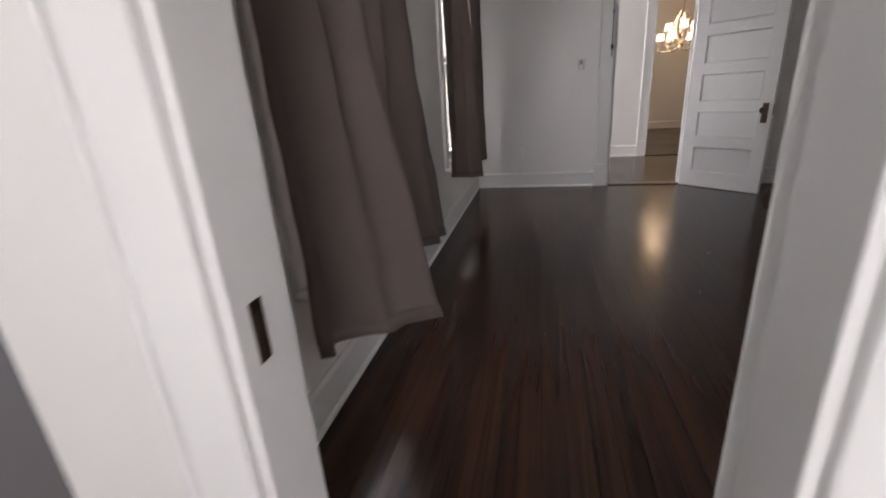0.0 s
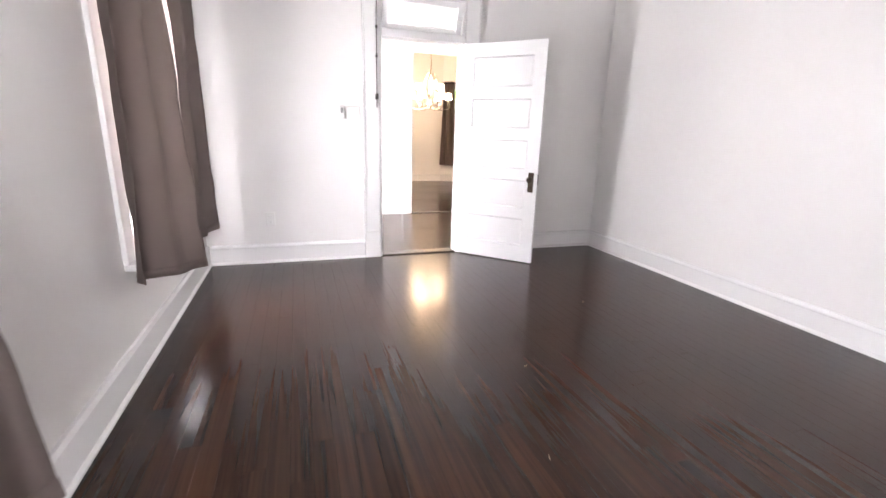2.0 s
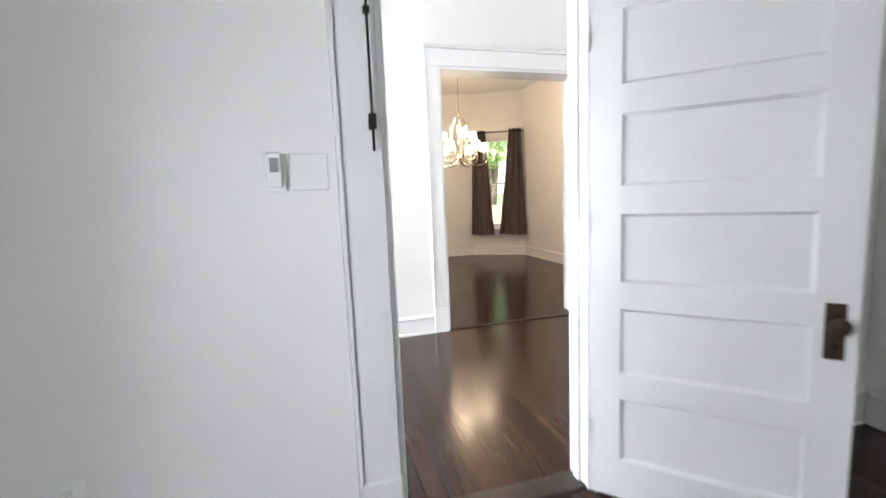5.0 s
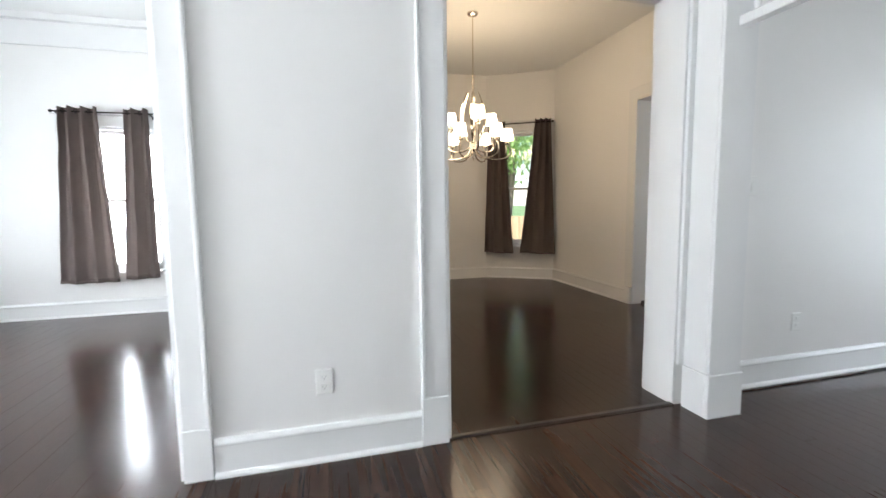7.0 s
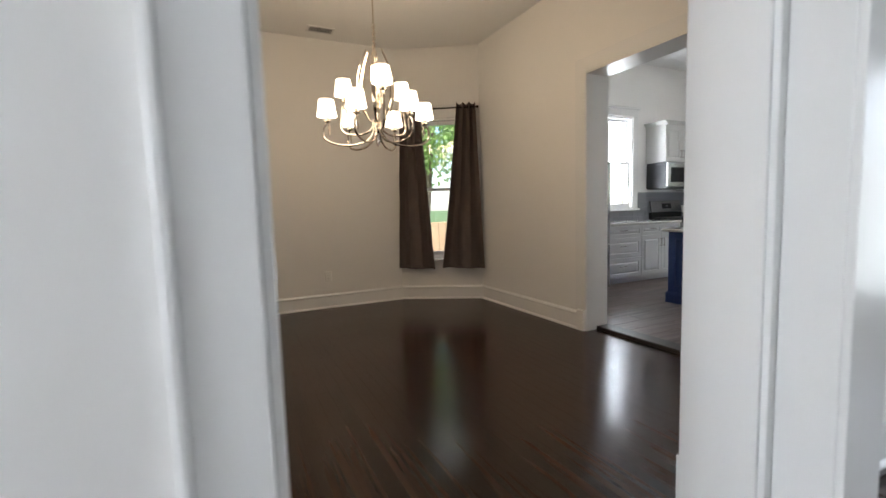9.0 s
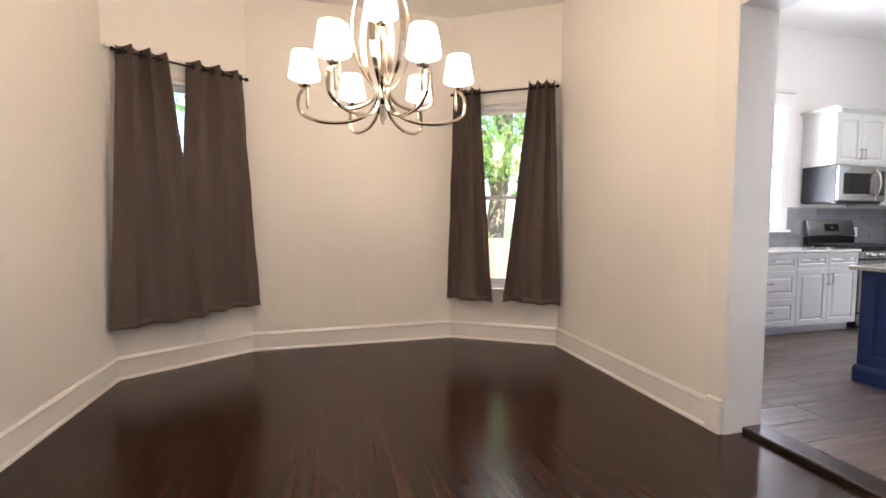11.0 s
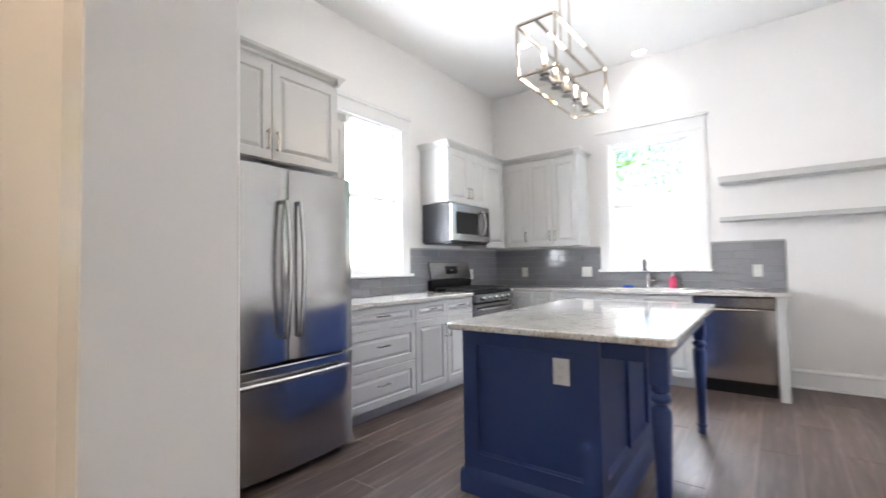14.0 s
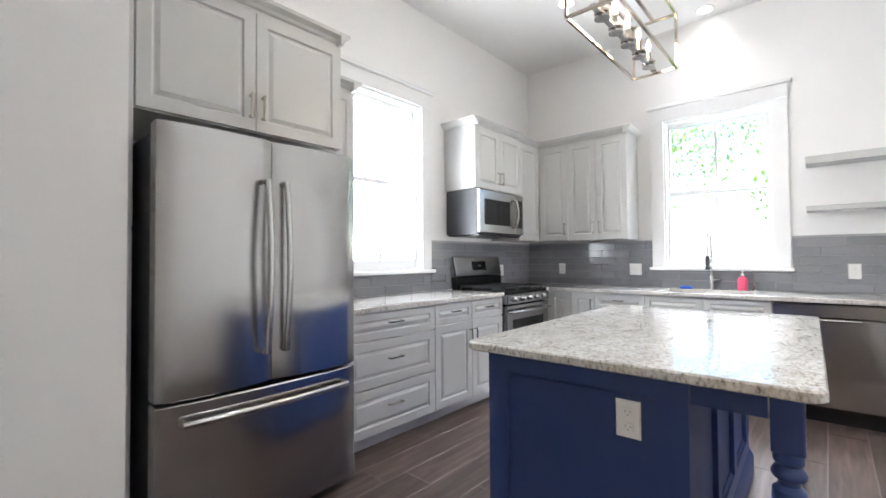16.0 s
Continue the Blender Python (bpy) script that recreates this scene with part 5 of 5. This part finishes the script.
bm.faces.new(rows[-1])
tagged(part("island_worktop", bm, STONE, m=ISL), "polished speckled beige granite top with rounded corners", "worktop")
outlet(ISL @ pose(IX0 - 0.002, 4.545, 0.685, 0, 0, -90) @ Matrix.Translation((0, 0.022, 0)), "white duplex outlet on a navy island panel")
bpy.context.view_layer.update()

# wall plates on the tile
TY = 0.010
outlet(pose(8.86, KY1 - TY, 1.08), "white duplex outlet on grey tile")
outlet(pose(KX1 - TY, 6.38, 1.09, 0, 0, -90), "white duplex outlet on grey tile")
switch(pose(KX1 - TY, 5.555, 1.09, 0, 0, -90), 2, "white double rocker switch on grey tile")
outlet(pose(KX1 - TY, 3.885, 1.09, 0, 0, -90), "white duplex outlet on grey tile")

# ---------------------------------------------------------------- pendant and downlights
pd = thing("linear_pendant", pose(6.99, 4.785, 0), "open nickel box-frame pendant with five clear candle bulbs", "pendant light")
LX, LY, Z0, Z1 = 0.455, 0.118, 2.29, 2.60
bar = 0.007
for s in (-1, 1):
    for z in (Z0, Z1):
        part("frame_bar", boxes((-LX, LX, s * LY - bar, s * LY + bar, z - bar, z + bar), bev=0.001), NICKEL, pd)
    for t in (-1, 1):
        part("frame_post", boxes((t * LX - bar, t * LX + bar, s * LY - bar, s * LY + bar, Z0 + bar, Z1 - bar), bev=0.001), NICKEL, pd)
for t in (-1, 1):
    for z in (Z0, Z1):
        part("frame_end", boxes((t * LX - bar, t * LX + bar, -LY + bar, LY - bar, z - bar, z + bar), bev=0.001), NICKEL, pd)
part("lamp_bar", boxes((-LX + bar, LX - bar, -0.014, 0.014, Z0 + 0.008, Z0 + 0.022), bev=0.002), STEELH, pd)
part("top_bar", boxes((-LX + bar, LX - bar, -0.010, 0.010, Z1 - 0.006, Z1 + 0.006), bev=0.002), NICKEL, pd)
for u in (-0.08, 0.08):
    part("stem", tube([(u, 0, Z1), (u, 0, HK - 0.02)], 0.007), NICKEL, pd, smooth=True)
part("canopy", boxes((-0.16, 0.16, -0.06, 0.06, HK - 0.025, HK - 0.001), bev=0.004), NICKEL, pd)
for i in range(5):
    u = -0.34 + i * 0.17
    s = part("socket", lathe([(0.034, Z0 + 0.022), (0.036, Z0 + 0.03), (0.015, Z0 + 0.034), (0.013, Z0 + 0.085)], 18), NICKEL, pd, smooth=True, m=Matrix.Translation((u, 0, 0)))
    part("drip_disc", lathe([(0.034, Z0 - 0.002), (0.034, Z0 + 0.006)], 18), STEELH, pd, m=Matrix.Translation((u, 0, 0)))
    g = part("bulb", lathe([(0.008, Z0 + 0.085), (0.017, Z0 + 0.11), (0.017, Z0 + 0.135), (0.004, Z0 + 0.185)], 14), BULBG, s, "clear candle bulb", True)
    g.visible_shadow = False
    part("filament", lathe([(0.005, Z0 + 0.095), (0.006, Z0 + 0.12), (0.003, Z0 + 0.15)], 6), FILAMENT, s)
bulb_light((6.99, 4.785, 2.50), 3.5, (1.0, 0.85, 0.65), 0.12)
for x, y in ((8.45, 3.88), (8.36, 5.76), (9.31, 4.85), (6.2, 3.88), (6.2, 5.76)):
    e = thing("recessed_downlight", pose(x, y, HK), "round white recessed ceiling downlight, lit", "downlight", "downlights")
    part("trim_ring", ring(0.068, 0.010, 24, 6), TRIM, e, smooth=True)
    part("lens", lathe([(0.060, -0.004), (0.060, -0.001)], 24), CANLENS, e)
    d = bpy.data.lights.new("downlight_beam", "SPOT")
    d.energy, d.spot_size, d.spot_blend, d.shadow_soft_size, d.color = 6, radians(120), 1.0, 0.06, (1, 0.98, 0.95)
    o = new("downlight_beam", d)
    o.location = (x, y, HK - 0.02)

# ---------------------------------------------------------------- outside
tagged(part("ground", boxes((-600, 600, -600, 600, -0.62, -0.6)), GRASS), "green lawn round a house", "ground", kind="structure")


def tree(x, y, h, spread, n, seed, trunk_r=0.16, lean=(0, 0)):
    rnd = random.Random(seed)
    e = thing("tree", pose(x, y, -0.6), "leafy green tree with a forked grey-brown trunk", "tree", "garden trees")
    bm = tube([(0, 0, 0), (lean[0] * 0.2, lean[1] * 0.2, h * 0.25), (lean[0] * 0.6, lean[1] * 0.6, h * 0.5), (lean[0], lean[1], h * 0.8)], [trunk_r * 1.25, trunk_r, trunk_r * 0.8, trunk_r * 0.35], 10)
    for k in range(6):
        a, z = rnd.random() * 6.28, h * (0.3 + 0.08 * k)
        f = (z / h) / 0.8
        p = Vector((lean[0] * f, lean[1] * f, z))
        q = p + Vector((math.cos(a) * spread * 0.5, math.sin(a) * spread * 0.5, h * 0.22))
        tube([p, (p + q) / 2 + Vector((0, 0, 0.1)), q], [trunk_r * 0.5, trunk_r * 0.35, trunk_r * 0.12], 7, bm)
    part("trunk", bm, BARK, e, smooth=True)
    verts, faces = [], []
    clumps = [Vector((rnd.gauss(lean[0], spread * 0.45), rnd.gauss(lean[1], spread * 0.45), h * (0.45 + 0.6 * rnd.random()))) for _ in range(40)]
    for i in range(n):
        c = clumps[i % 40] + Vector((rnd.gauss(0, spread * 0.16), rnd.gauss(0, spread * 0.16), rnd.gauss(0, spread * 0.13)))
        s = 0.05 + 0.05 * rnd.random()
        mm = Euler((rnd.random() * 6, rnd.random() * 6, rnd.random() * 6)).to_matrix()
        b = len(verts)
        for p in ((-s, 0, 0), (0, -s * 0.5, 0.01), (s, 0, 0), (0, s * 0.5, 0.01)):
            verts.append(c + mm @ Vector(p))
        faces.append((b, b + 1, b + 2, b + 3))
    me = bpy.data.meshes.new("crown")
    me.from_pydata(verts, [], faces)
    me.materials.append(LEAF)
    o = new("crown", me)
    o.parent = e


tree(5.6, 11.4, 6.5, 2.2, 9000, 3, 0.2, (0.5, 0.0))
tree(8.6, 13.5, 7.0, 2.6, 7000, 4)
tree(2.6, 13.0, 7.5, 2.6, 6000, 5)
tree(-1.6, 11.5, 6.5, 2.4, 6000, 6)
tree(20.0, 8.9, 8.0, 3.0, 8000, 7)
tree(17.0, 2.2, 7.0, 2.6, 6000, 8)
tree(-8.5, -1.5, 7.0, 2.6, 5000, 9)
for bx, by, sd in ((13.2, 6.6, 21), (13.6, 5.6, 22), (14.0, 4.4, 23), (6.2, 9.9, 24), (4.8, 10.2, 25)):
    rnd = random.Random(sd)
    e = thing("garden_bush", pose(bx, by, -0.6), "low leafy green garden bush", "bush", "garden bushes")
    verts, faces = [], []
    for i in range(1800):
        a, z = rnd.random() * 6.28, rnd.random() ** 0.7
        rr = 0.6 * math.sqrt(rnd.random()) * (1.1 - 0.6 * z)
        c, s = Vector((rr * math.cos(a), rr * math.sin(a), 0.05 + 1.6 * z)), 0.04 + 0.03 * rnd.random()
        mm = Euler((rnd.random() * 6, rnd.random() * 6, rnd.random() * 6)).to_matrix()
        b = len(verts)
        for p in ((-s, 0, 0), (0, -s * 0.5, 0.01), (s, 0, 0), (0, s * 0.5, 0.01)):
            verts.append(c + mm @ Vector(p))
        faces.append((b, b + 1, b + 2, b + 3))
    me = bpy.data.meshes.new("leaves")
    me.from_pydata(verts, [], faces)
    me.materials.append(LEAF)
    o = new("leaves", me)
    o.parent = e
    part("stem", tube([(0, 0, 0), (0, 0, 0.9)], [0.03, 0.012], 6), BARK, e)
fence = thing("garden_fence", pose(2.0, 9.3, -0.6), "weathered wooden board fence in a garden", "fence")
part("rail", boxes((0, 6.0, 0.02, 0.06, 0.4, 0.49), (0, 6.0, 0.02, 0.06, 1.2, 1.29)), FENCE, fence)
bd = None
for i in range(40):
    if bd is None:
        bd = part("board", boxes((0, 0.138, 0, 0.02, 0.02, 1.55), bev=0.003), FENCE, fence)
    else:
        o = new("board", bd.data)
        o.parent = fence
        o.location = (i * 0.15, 0, 0)

# ---------------------------------------------------------------- small debris
for x, y, a in ((1.0, -2.35, 20), (0.75, -3.0, 70), (1.9, -1.6, 10)):
    tagged(part("wood_chip", boxes((-0.012, 0.012, -0.0012, 0.0012, 0, 0.002)), TRASH, m=pose(x, y, 0.0005, 0, 0, a)), "tiny pale wood splinter on a dark floor", "debris", "splinters")

# ---------------------------------------------------------------- wall tiles, floor boards and floor tiles
def tile_mesh(name, w, h, t, mat, bev=0.002):
    bm = boxes((0, w, -t, 0, 0, h), bev=bev)
    me = bpy.data.meshes.new(name)
    bm.to_mesh(me)
    bm.free()
    me.materials.append(mat)
    return me


def backsplash(name, m, spans, tw=0.305, th=0.0762, gap=0.0025, t=0.008):
    """spans: (u0, u1, z0, z1) in local x; running bond of glazed tiles on a grout bed."""
    e = tagged(part(name, boxes(*[(u0, u1, -0.003, 0, z0, z1) for u0, u1, z0, z1 in spans]), TILEG, m=m), "grey glazed subway tile backsplash in running bond", "backsplash", kind="structure")
    cache = {}
    umax = max(s[1] for s in spans)
    row, z = 0, 0.913
    while z < 1.385:
        hgt = min(th, 1.388 - z)
        if hgt > 0.02:
            u = -tw * (0.5 if row % 2 else 0.0)
            while u < umax:
                for u0, u1, z0, z1 in spans:
                    a, b, c, d = max(u, u0), min(u + tw, u1), max(z, z0), min(z + hgt, z1)
                    if b - a > 0.012 and d - c > 0.012:
                        k = (round(b - a, 3), round(d - c, 3))
                        if k not in cache:
                            cache[k] = tile_mesh("tile", k[0] - gap, k[1] - gap, t, TILE)
                        o = new("tile", cache[k])
                        o.parent = e
                        o.matrix_basis = Matrix.Translation((a + gap / 2, -0.001, c + gap / 2)) @ pose(0, 0, 0, random.uniform(-0.25, 0.25), 0, random.uniform(-0.35, 0.35))
                u += tw
        z += th
        row += 1


backsplash("backsplash_north", pose(6.22, KY1, 0), [(0, w1[0] - 6.22 - 0.12, 0.913, 1.388), (w1[0] - 6.22 - 0.12, w1[1] - 6.22 + 0.12, 0.913, 1.083), (w1[1] - 6.22 + 0.12, KX1 - 6.22 - 0.012, 0.913, 1.388)])
backsplash("backsplash_east", pose(KX1, KY1 - 0.003, 0, 0, 0, -90), [(0, KY1 - w2[0] - 0.12, 0.913, 1.388), (KY1 - w2[0] - 0.12, KY1 - w2[1] + 0.12, 0.913, 1.083), (KY1 - w2[1] + 0.12, KY1 - 3.665, 0.913, 1.388)])


def boards(owner, x0, x1, y0, y1, width, mat, along="y", lengths=(1.4, 3.0), top=0.0, gap=0.0005, seed=1, thick=0.012, bev=0.0006, stagger=None):
    """Boards laid over a rectangle, each an object; alike lengths share a mesh."""
    rnd = random.Random(seed)
    cache = {}
    a0, a1, b0, b1 = (x0, x1, y0, y1) if along == "y" else (y0, y1, x0, x1)
    n = math.ceil((a1 - a0) / width)
    for i in range(n):
        a = a0 + i * width
        wd = min(width, a1 - a)
        b = b0
        first = True
        while b < b1 - 0.01:
            ln = round(rnd.uniform(*lengths), 1)
            if first and stagger:
                ln = stagger[i % len(stagger)]
            first = False
            if b1 - b - ln < 0.25:
                ln = b1 - b
            k = (round(wd, 3), round(ln, 3))
            if k not in cache:
                w_, l_ = k[0] - gap, k[1] - gap
                bm = boxes((0, w_, 0, l_, -thick, 0), bev=bev) if along == "y" else boxes((0, l_, 0, w_, -thick, 0), bev=bev)
                me = bpy.data.meshes.new("board")
                bm.to_mesh(me)
                bm.free()
                me.materials.append(mat)
                cache[k] = me
            o = new("floorboard" if mat is FLOOR else "floor_tile", cache[k])
            o.parent = owner
            o.location = (a, b, top) if along == "y" else (b, a, top)
            b += ln


fl = bpy.data.objects["floor"]
boards(fl, BX0 - 0.02, BX1 + 0.02, BY0, 0.0, 0.0825, FLOOR, seed=2)
boards(fl, -1.5, 2.0, -8.0, BY0 - T, 0.0825, FLOOR, seed=8)
boards(fl, HX0, SX1, 0.13, DY, 0.0825, FLOOR, "y", (1.4, 2.6), seed=3)
boards(fl, DX0 - 0.02, 4.588, DY + 0.03, 7.14, 0.0825, FLOOR, seed=4, lengths=(1.6, 3.2))
boards(fl, HX0, 0.56, DY, 6.06, 0.14, FLOOR, seed=5, lengths=(2, 3.6))
boards(kfloor, 4.70, KX1, KY0, KY1, 0.20, PLANK, "x", (1.2, 1.2), top=0.004, gap=0.005, seed=6, thick=0.006, bev=0.0008, stagger=(0.4, 1.0, 0.7, 1.2, 0.55))
